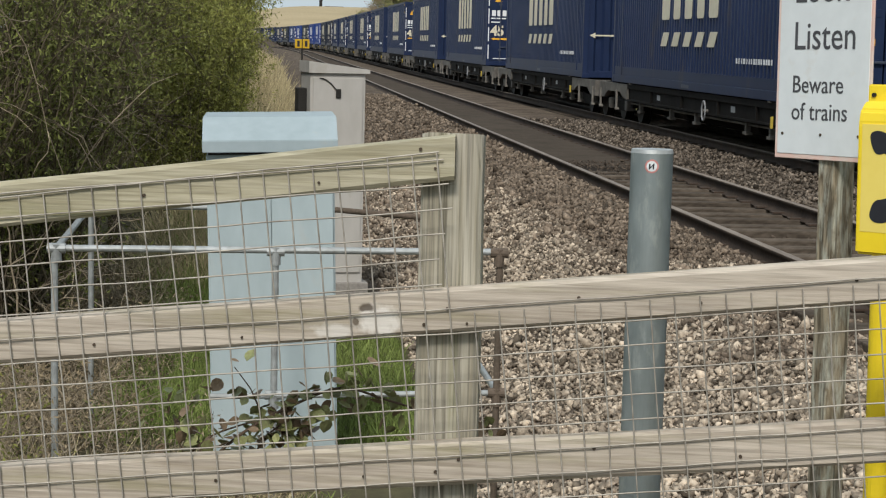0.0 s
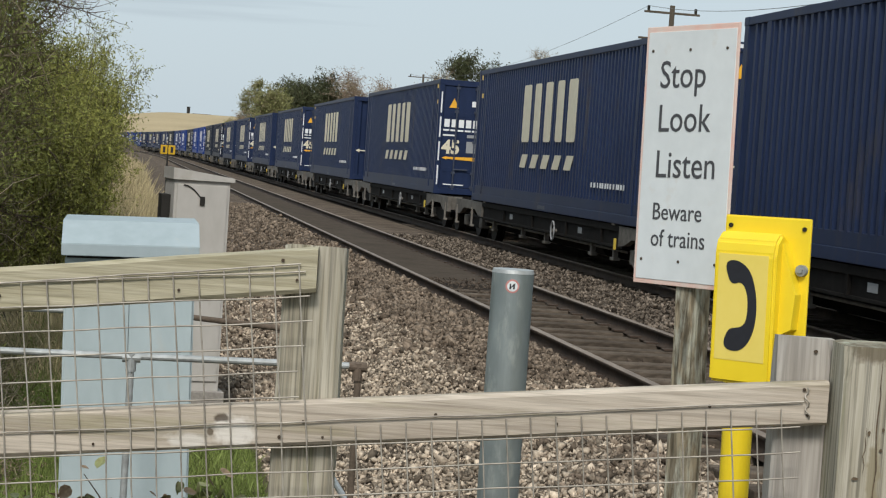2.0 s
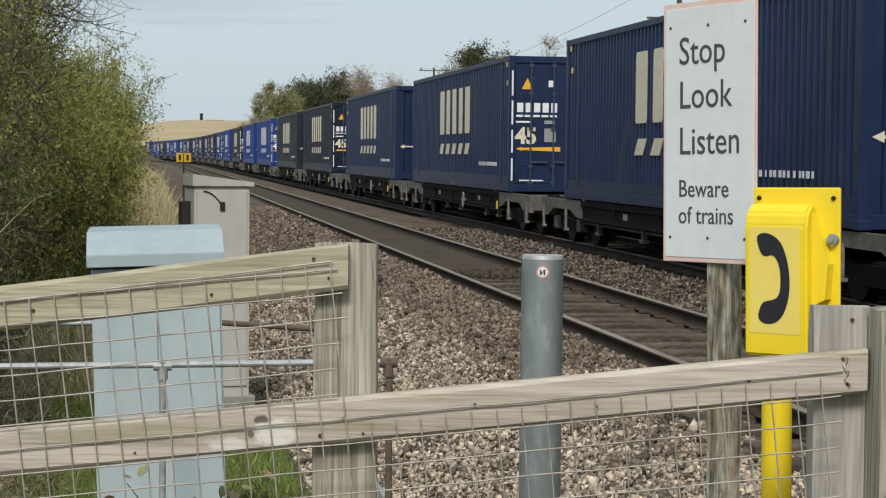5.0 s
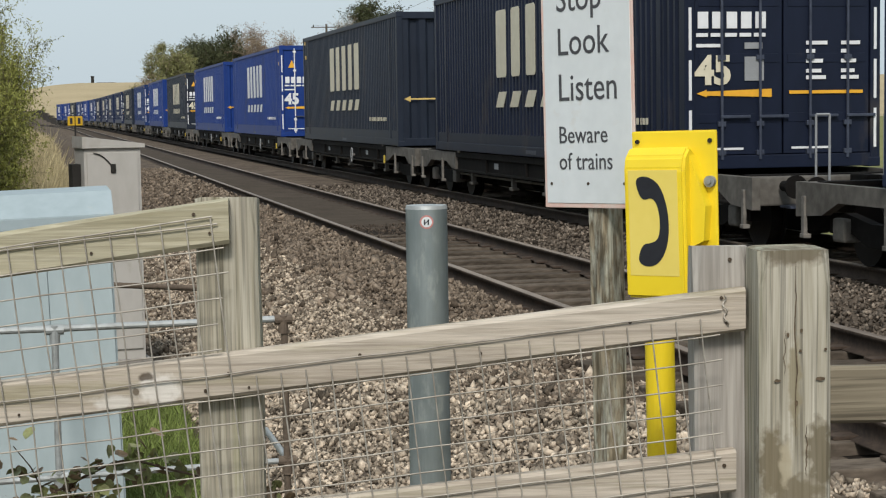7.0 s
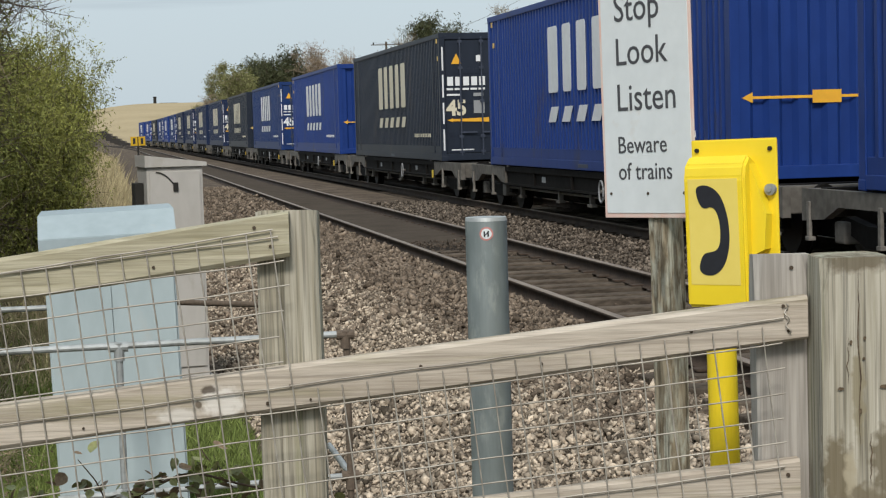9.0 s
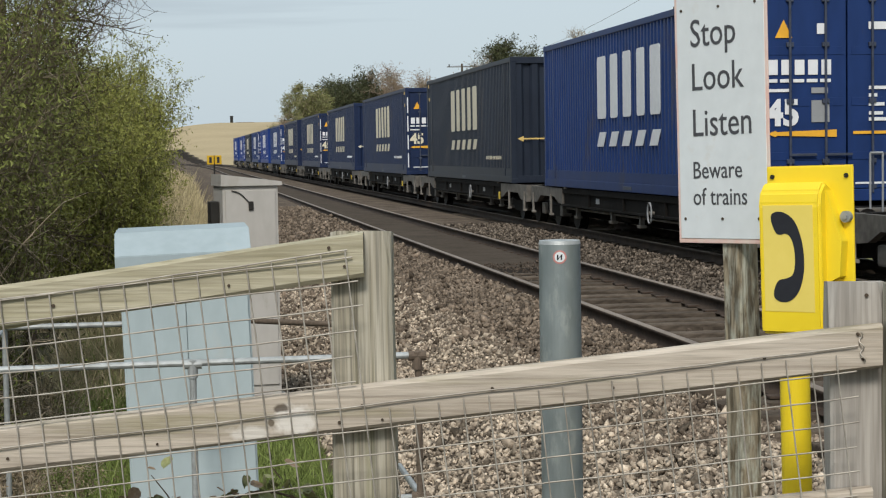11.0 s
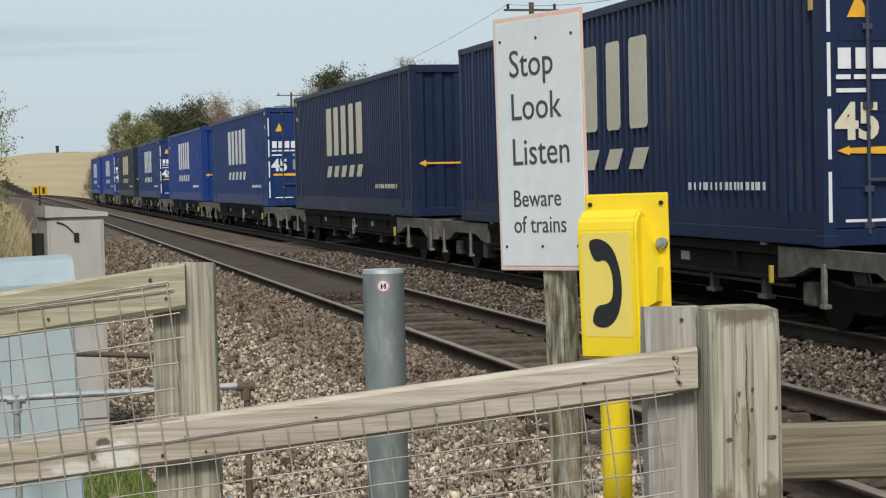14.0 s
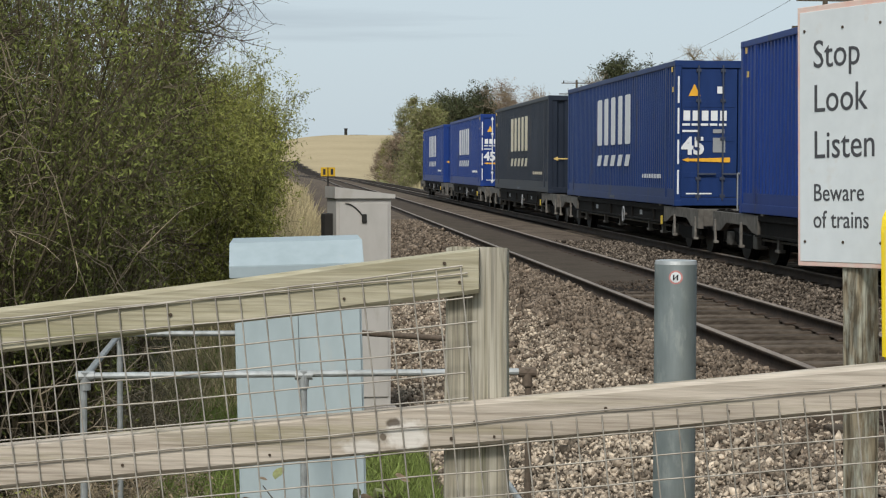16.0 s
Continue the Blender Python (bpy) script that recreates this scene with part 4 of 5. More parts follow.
def wire(a0, b0, a1, b1, n, seed):
    t = np.linspace(0, 1, n)
    a, b = a0 + (a1 - a0) * t, b0 + (b1 - b0) * t
    wob = np.array([(noise.noise((x * 7.0, y * 7.0, seed)), noise.noise((x * 7.0, y * 7.0, seed + 9)), noise.noise((x * 2.5, y * 2.5, seed + 20))) for x, y in zip(a, b)])
    uv = a[:, None] * E1 + b[:, None] * E2 + wob[:, :2] * 0.0028
    return np.stack([uv[:, 0], -0.0275 + wob[:, 2] * 0.0015, uv[:, 1]], 1)


W_V, W_H = [], []
for a in np.arange(-1.55, 1.47, 0.0495):
    top = 1.372 + 0.026 * a if a < 0.49 else 1.062
    low = max(0.42, (0.9945 * a - 1.352) / 0.1044)
    if low < top - 0.03:
        W_V.append(wire(a, low, a, top, 26, a))
for b in np.arange(0.43, 1.40, 0.0495):
    end = ((1.342 if b < 1.08 else 0.352) + 0.1044 * b) / 0.9945
    W_H.append(wire(-1.55, b, end + 0.03 * noise.noise((b * 9, 0, 0)), b, 60, b + 40))
for name, W in (("weld_mesh", W_V), ("weld_mesh", W_H)):
    P = np.stack(W)
    tagged(tubes(name, P, np.full(P.shape[:2], 0.0017), WIRE, fence, sides=5), kind="stuff")
top_wire = np.stack([wire(-1.55, 1.372 - 0.0403, 0.485, 1.372 + 0.0126, 60, 77.0)])
tubes("mesh_edge_wire", top_wire, np.full(top_wire.shape[:2], 0.0017), WIRE, fence, sides=5)


def disc(u, v, z, r, d=0.004, seg=10):
    return cyl((u, v, z), (u, v - d, z), r, seg=seg)


for u, z in ((0.30, 1.432), (0.33, 1.395), (0.315, 1.083), (0.36, 1.117), (0.40, 1.088), (0.345, 0.785), (0.39, 0.812), (1.345, 1.245), (1.355, 1.195), (1.35, 0.905), (-0.25, 1.325), (-0.05, 1.045), (0.62, 1.147), (0.86, 1.145), (1.16, 1.20), (-0.35, 1.02), (0.10, 1.36), (0.66, 0.845), (0.95, 0.84), (-0.1, 0.75), (0.2, 0.77)):
    part("nail", disc(u, -0.0205, z, rng.uniform(0.0025, 0.0042)), NAIL, fence)
part("nail", disc(1.372, 0.022, 1.318, 0.004), NAIL, fence)
def blot(u, z, ru, rz, seed, rough=0.35):
    """An irregular outline round (u, z)."""
    pts = []
    for a in np.linspace(0, 2 * math.pi, 65)[:-1]:
        k = 1 + rough * (noise.noise((math.cos(a) * 1.3, math.sin(a) * 1.3, seed)) + 0.7 * noise.noise((math.cos(a) * 4.5, math.sin(a) * 4.5, seed + 5)))
        pts.append((u + ru * math.cos(a) * k, z + rz * math.sin(a) * k))
    return pts


# twisted tie wire at the end of the middle rail
ty = np.linspace(0, 1, 40)
tie = np.stack([np.stack([1.352 + 0.004 * np.sin(ty * 15) + 0.006 * (ty - 0.5), -0.027 - 0.003 * np.cos(ty * 15), 1.250 - 0.06 * ty], 1)])
tubes("tie_wire", tie, np.full(tie.shape[:2], 0.0016), WIRE, fence, sides=5)

gate_post = thing("gate_post", pose(0, 3.62, 0, 0, 0, F_ROT), "thick weathered square timber gate post, split and lichened", "post")
part("shaft", post_bm(1.401, 1.543, -0.115, 0.030, -0.35, 1.345, 0.0, 8.0, 0.010), [WOOD_GATE, END_GRAIN], gate_post)


def split_line(u, z0, z1, width, seed):
    """A narrow crack that wanders upwards and tapers to both ends."""
    left, right = [], []
    for k in range(25):
        t = k / 24
        c = u + 0.006 * noise.noise((t * 4.0, seed, 0)) + 0.002 * noise.noise((t * 17.0, seed, 3))
        h = width * (0.25 + 0.75 * math.sin(math.pi * t)) * (0.6 + 0.6 * abs(noise.noise((t * 9.0, seed, 7))))
        left.append((c - h, z0 + (z1 - z0) * t))
        right.append((c + h, z0 + (z1 - z0) * t))
    return left + right[::-1]


def on_front(name, outline, lift, material, label=""):
    part(name, poly(outline, 0.0008, Matrix.Translation((0, -0.1150 - lift, 0))), material, gate_post, label)


on_front("drying_crack", split_line(1.471, 0.98, 1.325, 0.0016, 2.0), 0.0030, KNOT)
on_front("drying_crack", split_line(1.449, 1.10, 1.19, 0.0010, 4.0), 0.0030, KNOT)
on_front("drying_crack", split_line(1.492, 0.90, 1.00, 0.0016, 6.0), 0.0030, KNOT)
for k, (u, z, ru, rz) in enumerate(((1.455, 1.18, 0.0025, 0.005), (1.482, 1.188, 0.0025, 0.004), (1.530, 1.15, 0.003, 0.003), (1.520, 1.092, 0.009, 0.004), (1.434, 1.09, 0.006, 0.003), (1.472, 1.045, 0.003, 0.006), (1.480, 1.148, 0.003, 0.003))):
    on_front("knot", blot(u, z, ru, rz, 11.0 + k), 0.0032, KNOT)

side_rail = thing("side_fence", pose(1.515, 3.50, 0, 0, 0, -5), "short weathered side fence rail beyond the gate post", "fence")
part("rail", plank(0.0, 1.25, 1.022, -0.02, 0.12, -0.02, 0.02, 20.0), [WOOD_DARK, END_GRAIN], side_rail)
part("post", post_bm(1.10, 1.20, 0.021, 0.12, -0.3, 1.08, 0.0, 22.0), [WOOD_POST, END_GRAIN], side_rail)

# bollard
bol = thing("steel_bollard", pose(0.911, 4.25, 0), "galvanised steel tube bollard with a round badge", "bollard")
bm = bmesh.new()
add_cyl(bm, (0, 0, -0.3), (0.0, 0, 1.392), 0.0505, seg=40)
part("tube", bm, GALV, bol, smooth=False)
bm = bmesh.new()
add_cyl(bm, (0, 0, 1.391), (0, 0, 1.400), 0.0512, 0.0490, seg=40)
part("cap", bm, PIPE, bol, "pale steel cap")
b_dir = Vector((-0.911, -4.25, 0)).normalized()
b_mat = Matrix.Translation(Vector((0, 0, 1.362)) + b_dir * 0.0500) @ b_dir.to_track_quat("Z", "Y").to_matrix().to_4x4()
for name, r, d, mt in (("badge_rim", 0.0165, 0.0012, RED), ("badge_face", 0.0125, 0.0018, SIGN_WHITE)):
    bm = bmesh.new()
    bmesh.ops.create_cone(bm, cap_ends=True, segments=24, radius1=r, radius2=r, depth=d * 2, matrix=b_mat)
    part(name, bm, mt, bol)
bm = bmesh.new()
for dx in (-0.005, 0.004):
    add_box(bm, (dx - 0.0018, -0.007, 0.0), (dx + 0.0018, 0.006, 0.0026), m=b_mat)
add_box(bm, (-0.009, -0.001, 0.0), (0.009, 0.001, 0.0028), m=b_mat @ Matrix.Rotation(0.8, 4, "Z"))
part("badge_mark", bm, BLACK, bol)

# warning sign
S_ANG = math.degrees(math.atan2(-0.27, 0.1335))
sign = thing("warning_sign", pose(1.246, 4.015, 1.698, 0, -1.2, S_ANG), "white warning sign with faded red border on a timber post", "sign")
SW, SH = 0.302, 0.604
part("panel", box((-SW / 2, -0.002, -SH / 2), (SW / 2, 0.003, SH / 2), 0.0015), SIGN_EDGE, sign)
part("face", box((-SW / 2 + 0.009, -0.0035, -SH / 2 + 0.011), (SW / 2 - 0.007, -0.001, SH / 2 - 0.013), 0.0008), SIGN_WHITE, sign)
ROT_UP = Matrix.Rotation(math.pi / 2, 4, "X")
for text, x, z, h, sq in (("Stop", -0.098, 0.158, 0.064, 0.92), ("Look", -0.098, 0.056, 0.064, 0.92), ("Listen", -0.098, -0.051, 0.064, 0.92), ("Beware", -0.098, -0.150, 0.040, 0.95), ("of trains", -0.098, -0.212, 0.040, 0.95)):
    words("lettering", text, h, INK, sign, Matrix.Translation((x, -0.0040, z)) @ ROT_UP, squeeze=sq, bold=0.0)
for x in (-0.125, 0.0, 0.118):
    for z in (-0.245, 0.245):
        part("screw", cyl((x, -0.0034, z), (x, -0.0055, z), 0.0035, seg=8), NAIL, sign)
part("post", post_bm(-0.016, 0.040, 0.006, 0.070, -2.05, 0.26, 0.0, 31.0, 0.005), [WOOD_SIGN, END_GRAIN], sign, "dark lichened timber post")

# telephone box on a yellow pole
ph = thing("crossing_telephone", pose(1.348, 3.735, 1.393, 0, -1.0, -48), "yellow plastic railway telephone box on a yellow pole", "telephone")
bm = box((-0.095, 0.0, -0.085), (0.112, 0.006, 0.183), 0.004)
part("back_plate", bm, YELLOW, ph)
bm = bmesh.new()
prof = [(0.0, 0.135), (-0.030, 0.150), (-0.052, 0.128), (-0.058, 0.10), (-0.054, -0.18), (0.0, -0.18)]
for x in (-0.086, 0.062):
    for y, z in prof:
        bm.verts.new((x, y, z))
bm.verts.ensure_lookup_table()
n = len(prof)
for k in range(n):
    bm.faces.new((bm.verts[k], bm.verts[(k + 1) % n], bm.verts[n + (k + 1) % n], bm.verts[n + k]))
bm.faces.new([bm.verts[k] for k in range(n)])
bm.faces.new([bm.verts[n + k] for k in reversed(range(n))])
bmesh.ops.recalc_face_normals(bm, faces=bm.faces)
bmesh.ops.bevel(bm, geom=bm.edges[:], offset=0.006, segments=3, affect="EDGES")
part("cover", bm, YELLOW, ph)
bm = poly([(0.062, 0.13), (0.098, 0.02), (0.092, -0.055), (0.062, -0.07)], 0.030)
part("side_lug", bm, YELLOW, ph)
label_plate = part("label_panel", box((-0.074, -0.0574, -0.130), (0.046, -0.0550, 0.100), 0.0003, Matrix.Rotation(radians(0.8), 4, "X")), PALE_YELLOW, ph, "pale yellow label")
handset = [(-0.057, 0.078), (-0.040, 0.087), (-0.018, 0.083), (0.004, 0.066), (0.018, 0.030), (0.024, -0.010), (0.022, -0.052), (0.010, -0.088), (-0.010, -0.108), (-0.034, -0.111), (-0.050, -0.103), (-0.052, -0.088), (-0.041, -0.062), (-0.020, -0.059), (-0.005, -0.053), (0.002, -0.034), (0.002, 0.004), (-0.006, 0.030), (-0.018, 0.040), (-0.034, 0.034), (-0.046, 0.042)]
for _ in range(2):
    handset = [(p[0] * w0 + q[0] * (1 - w0), p[1] * w0 + q[1] * (1 - w0)) for p, q in zip(handset, handset[1:] + handset[:1]) for w0 in (0.75, 0.25)]
part("handset_sign", poly(handset, 0.0012, Matrix.Translation((0, -0.0574, 0)) @ Matrix.Rotation(radians(0.8), 4, "X")), BLACK, ph, "black handset symbol")
for x, z in ((-0.080, 0.160), (0.097, 0.160)):
    part("screw", cyl((x, 0.0, z), (x, -0.004, z), 0.005, seg=10), DARK, ph)
bm = cyl((0.098, 0.0, 0.072), (0.098, -0.012, 0.072), 0.0125, seg=14)
add_cyl(bm, (0.098, -0.010, 0.072), (0.098, -0.016, 0.072), 0.006, seg=6)
part("lock_bolt", bm, PIPE, ph, "steel lock bolt")
part("pole", cyl((-0.052, 0.030, -1.72), (-0.052, 0.030, 0.12), 0.033, seg=24), YELLOW, ph)

# ---- cabinets and pipe rail ----
cab = thing("equipment_cabinet", pose(0.055, 9.75, -0.07, 0, -1.6, 0), "pale blue-grey steel trackside equipment cabinet with sloping lid", "cabinet")
part("body", box((-0.335, -0.30, -0.72), (0.335, 0.30, 1.105), 0.008), CAB_BLUE, cab)
bm = bmesh.new()
prof = [(-0.37, 1.118), (-0.37, 1.180), (-0.20, 1.296), (0.36, 1.300), (0.36, 1.118)]
for x in (-0.352, 0.352):
    for y, z in prof:
        bm.verts.new((x, y, z))
bm.verts.ensure_lookup_table()
n = len(prof)
for k in range(n):
    bm.faces.new((bm.verts[k], bm.verts[(k + 1) % n], bm.verts[n + (k + 1) % n], bm.verts[n + k]))
bm.faces.new([bm.verts[k] for k in range(n)])
bm.faces.new([bm.verts[n + k] for k in reversed(range(n))])
bmesh.ops.recalc_face_normals(bm, faces=bm.faces)
bmesh.ops.bevel(bm, geom=bm.edges[:], offset=0.003, segments=2, affect="EDGES")
part("lid", bm, CAB_LID, cab, "pale sloping lid")
# dark strip added as the line of shade under the lid's overhang
part("lid_shade_strip", box((-0.325, -0.31, 1.104), (0.325, -0.302, 1.117)), DARK, cab)
for sx in (-1, 1):
    a, b = (-0.325, -0.001) if sx < 0 else (0.001, 0.325)
    door = part("door", box((a, -0.318, -0.62), (b, -0.301, 1.06), 0.004), CAB_BLUE, cab)
    for k in range(6):
        part("vent_slot", box((a + 0.07 + 0.03 * k, -0.3205, 1.005), (a + 0.09 + 0.03 * k, -0.3175, 1.03)), DARK, door)
part("plinth", box((-0.36, -0.33, -0.95), (0.36, 0.33, -0.70), 0.012), CONCRETE, cab)
part("handle", box((0.02, -0.334, 0.18), (0.045, -0.318, 0.34), 0.005), PIPE, cab)

cab2 = thing("relay_cabinet", pose(0.610, 16.3, 0, 0, 0, 7), "light grey steel relay cabinet beside the track", "cabinet")
part("body", box((-0.250, -0.28, -0.55), (0.250, 0.28, 1.34), 0.008), CAB_GREY, cab2)
bm = bmesh.new()
prof = [(-0.265, 1.34), (-0.265, 1.445), (0.285, 1.375), (0.285, 1.34)]
for y in (-0.31, 0.30):
    for x, z in prof:
        bm.verts.new((x, y, z))
bm.verts.ensure_lookup_table()
for k in range(4):
    bm.faces.new((bm.verts[k], bm.verts[(k + 1) % 4], bm.verts[4 + (k + 1) % 4], bm.verts[4 + k]))
bm.faces.new([bm.verts[k] for k in range(4)])
bm.faces.new([bm.verts[4 + k] for k in reversed(range(4))])
bmesh.ops.recalc_face_normals(bm, faces=bm.faces)
part("roof", bm, CAB_GREY, cab2)
part("door", box((-0.225, -0.297, -0.45), (0.225, -0.281, 1.30), 0.004), CAB_GREY, cab2)
part("lock", box((-0.02, -0.312, 1.12), (0.025, -0.297, 1.20), 0.006), DARK, cab2)
hc = np.array([[(-0.17 + 0.17 * t, -0.305, 1.295 - 0.13 * t * t) for t in np.linspace(0, 1, 10)]])
tubes("chain", hc, np.full(hc.shape[:2], 0.0055), DARK, cab2, sides=5)
part("side_box", box((-0.33, -0.10, 0.95), (-0.251, 0.12, 1.20), 0.01), DARK, cab2)
part("side_pipe", cyl((-0.30, 0.0, -0.5), (-0.30, 0.0, 0.96), 0.03), DARK, cab2)
part("plinth", box((-0.30, -0.33, -0.9), (0.30, 0.33, -0.54), 0.01), CONCRETE, cab2)

rails = thing("pipe_handrail", pose(0, 9.0, 0), "galvanised tube handrail with clamps round the cabinet", "handrail")


def pipe(a, b, r=0.0175, mt=None):
    part("tube", cyl(a, b, r, seg=12), mt or PIPE, rails)


pipe((-1.03, 0, 0.577), (1.175, 0, 0.584))
pipe((-0.27, 0, -0.17), (1.18, 0, -0.145), 0.0155)
pipe((1.195, 0, -0.95), (1.195, 0, 0.575), mt=PIPE_RUST)
pipe((0.055, 0, -0.95), (0.055, 0, 0.57))
pipe((-1.04, 0, -0.95), (-1.04, 0, 0.57))
pipe((-1.15, 2.0, 0.60), (0.3, 2.0, 0.60))
pipe((-1.03, 0, 0.577), (-1.05, 2.0, 0.60))
pipe((-1.05, 2.0, -0.9), (-1.05, 2.0, 0.60))
pipe((0.40, 2.0, 0.60), (1.15, 1.4, 0.60), mt=PIPE_RUST)
pipe((1.20, 0.0, -0.145), (1.20, 0.9, -0.145))
for p in ((-1.03, 0, 0.577), (1.19, 0, 0.580), (0.055, 0, 0.575), (0.055, 0, -0.16), (1.195, 0, -0.145)):
    bm = cyl((p[0] - 0.045, p[1], p[2]), (p[0] + 0.045, p[1], p[2]), 0.026, seg=12)
    add_cyl(bm, (p[0], p[1], p[2] + 0.02), (p[0], p[1], p[2] - 0.07), 0.026, seg=12)
    part("clamp", bm, PIPE_RUST if p[0] > 1 else PIPE, rails)

# ---- lineside boards ----
BOARD_YELLOW = mat("faded_board_yellow", (0.55, 0.34, 0.02), (0.48, 0.29, 0.02), rough=0.5, bump=0)
yb = thing("lineside_board", pose(1.66, 79.5, 0), "twin yellow lineside boards with dark marks on a post", "sign")
part("post", cyl((0, 0.05, -0.9), (0, 0.05, 1.6), 0.04), DARK, yb)
for x in (-0.17, 0.17):
    b_ = part("board", box((x - 0.150, -0.01, 1.20), (x + 0.150, 0.02, 1.60), 0.01), BOARD_YELLOW, yb)
    part("mark", box((x - 0.05, -0.016, 1.27), (x + 0.06, -0.0105, 1.53)), BLACK, b_)

# ---- plants ----
TWIG = mat("bare_twigs", (0.155, 0.128, 0.08), (0.068, 0.056, 0.035), rough=0.9, fine=20, bump=0.2, vary=0.35, island=True)
TWIG_PALE = mat("pale_twigs", (0.40, 0.33, 0.235), (0.22, 0.18, 0.125), rough=0.9, fine=20, bump=0.2, vary=0.4, island=True)
LEAF_OLIVE = mat("olive_leaves", (0.25, 0.255, 0.07), (0.15, 0.16, 0.042), rough=0.65, vary=0.45, island=True, bump=0, spec=0.08)
LEAF_THICKET = mat("thicket_leaves", (0.175, 0.195, 0.055), (0.098, 0.105, 0.036), rough=0.65, vary=0.5, island=True, bump=0, spec=0.08)
DEAD_LEAF = mat("dead_leaves", (0.27, 0.215, 0.135), (0.14, 0.11, 0.07), rough=0.9, vary=0.5, island=True, bump=0, spec=0.08)
LEAF_DARK = mat("dark_evergreen_leaves", (0.085, 0.092, 0.045), (0.048, 0.055, 0.03), rough=0.55, vary=0.4, island=True, bump=0, spec=0.08)
LEAF_LIGHT = mat("young_willow_leaves", (0.24, 0.235, 0.10), (0.16, 0.165, 0.07), rough=0.65, vary=0.3, island=True, bump=0, spec=0.08)
LEAF_BROWN = mat("budding_twig_tips", (0.30, 0.22, 0.165), (0.19, 0.14, 0.10), rough=0.8, vary=0.35, island=True, bump=0, spec=0.08)
GRASS = mat("green_grass", (0.21, 0.26, 0.08), (0.13, 0.175, 0.045), rough=0.7, vary=0.4, island=True, bump=0, spec=0.08)
GRASS_DRY = mat("dry_grass", (0.47, 0.395, 0.24), (0.31, 0.265, 0.15), rough=0.8, vary=0.4, island=True, bump=0, spec=0.08)
BRAMBLE_LEAF = mat("bramble_leaves", (0.26, 0.29, 0.12), (0.20, 0.19, 0.085), rough=0.45, spec=0.3, fine=5, vary=0.35, bump=0)
BRAMBLE_BRONZE = mat("bronze_bramble_leaves", (0.25, 0.18, 0.11), (0.16, 0.11, 0.07), rough=0.45, spec=0.3, fine=5, vary=0.35, bump=0)
CANE = mat("bramble_cane", (0.13, 0.085, 0.06), (0.08, 0.06, 0.04), rough=0.7, fine=30)


def grow(start, direction, length, steps, wander, lift):
    """Wandering stems. start, direction: n x 3, length: n."""
    n = len(start)
    P = np.zeros((n, steps, 3))
    P[:, 0] = start
    d = direction / (np.linalg.norm(direction, axis=1, keepdims=True) + 1e-9)
    for k in range(1, steps):
        d = d + rng.normal(size=(n, 3)) * wander
        d[:, 2] += lift
        d /= np.linalg.norm(d, axis=1, keepdims=True)
        P[:, k] = P[:, k - 1] + d * (length / (steps - 1))[:, None]
    return P


def bush(x, y, rx, ry, height, stems, twigs, leaves, leaf, twig, leaf_size, label, arch=0.0, r0=0.011, kind_name="bush", spread=0.16, category="bush", wander=0.09):
    """A many-stemmed shrub: stems from the ground, side twigs, leaves along them."""
    z0 = float(ground_z(np.array(x), np.array(y))) - 0.1
    root = thing(kind_name, pose(x, y, z0), label, category)
    a = rng.uniform(0, 2 * np.pi, stems)
    q = np.sqrt(rng.uniform(0, 1, stems))
    base = np.stack([np.cos(a) * q * rx * 0.75, np.sin(a) * q * ry * 0.75, np.zeros(stems)], 1)
    d = np.stack([np.cos(a) * spread * rng.uniform(-0.3, 1, stems), np.sin(a) * spread * rng.uniform(-0.3, 1, stems), np.ones(stems)], 1)
    ln = height * rng.uniform(0.65, 1.18, stems) * (1.12 - 0.35 * q)
    S = grow(base, d, ln, 11, wander, arch)
    for c, lim in ((0, 1.15 * rx), (1, 1.3 * ry)):
        S[:, :, c] *= np.minimum(1.0, lim / (np.abs(S[:, :, c]).max(axis=1) + 1e-6))[:, None]
    R = r0 * rng.uniform(0.5, 1.5, stems)[:, None] * np.linspace(1, 0.25, 11)[None]
    tagged(tubes("branchwork", S, R, twig, root), kind="stuff")
    i, k = rng.integers(0, stems, twigs), rng.integers(2, 11, twigs)
    st = S[i, k]
    dr = rng.normal(size=(twigs, 3)) + (S[i, k] - S[i, k - 1]) * 2.0 / (height / 10)
    T = grow(st, dr, min(height, 3.0) * rng.uniform(0.06, 0.20, twigs), 4, 0.34, 0.02)
    tagged(tubes("brushwood", T, r0 * 0.42 * rng.uniform(0.5, 1.2, twigs)[:, None] * np.linspace(1, 0.35, 4)[None], twig, root), kind="stuff")
    if leaves:
        j, k = rng.integers(0, twigs, leaves), rng.integers(1, 4, leaves)
        C = T[j, k] + rng.normal(size=(leaves, 3)) * max(leaf_size * 1.4, 0.055)
        leaf_mesh("foliage", C, leaf_size, leaf, root, small=True)
    return root


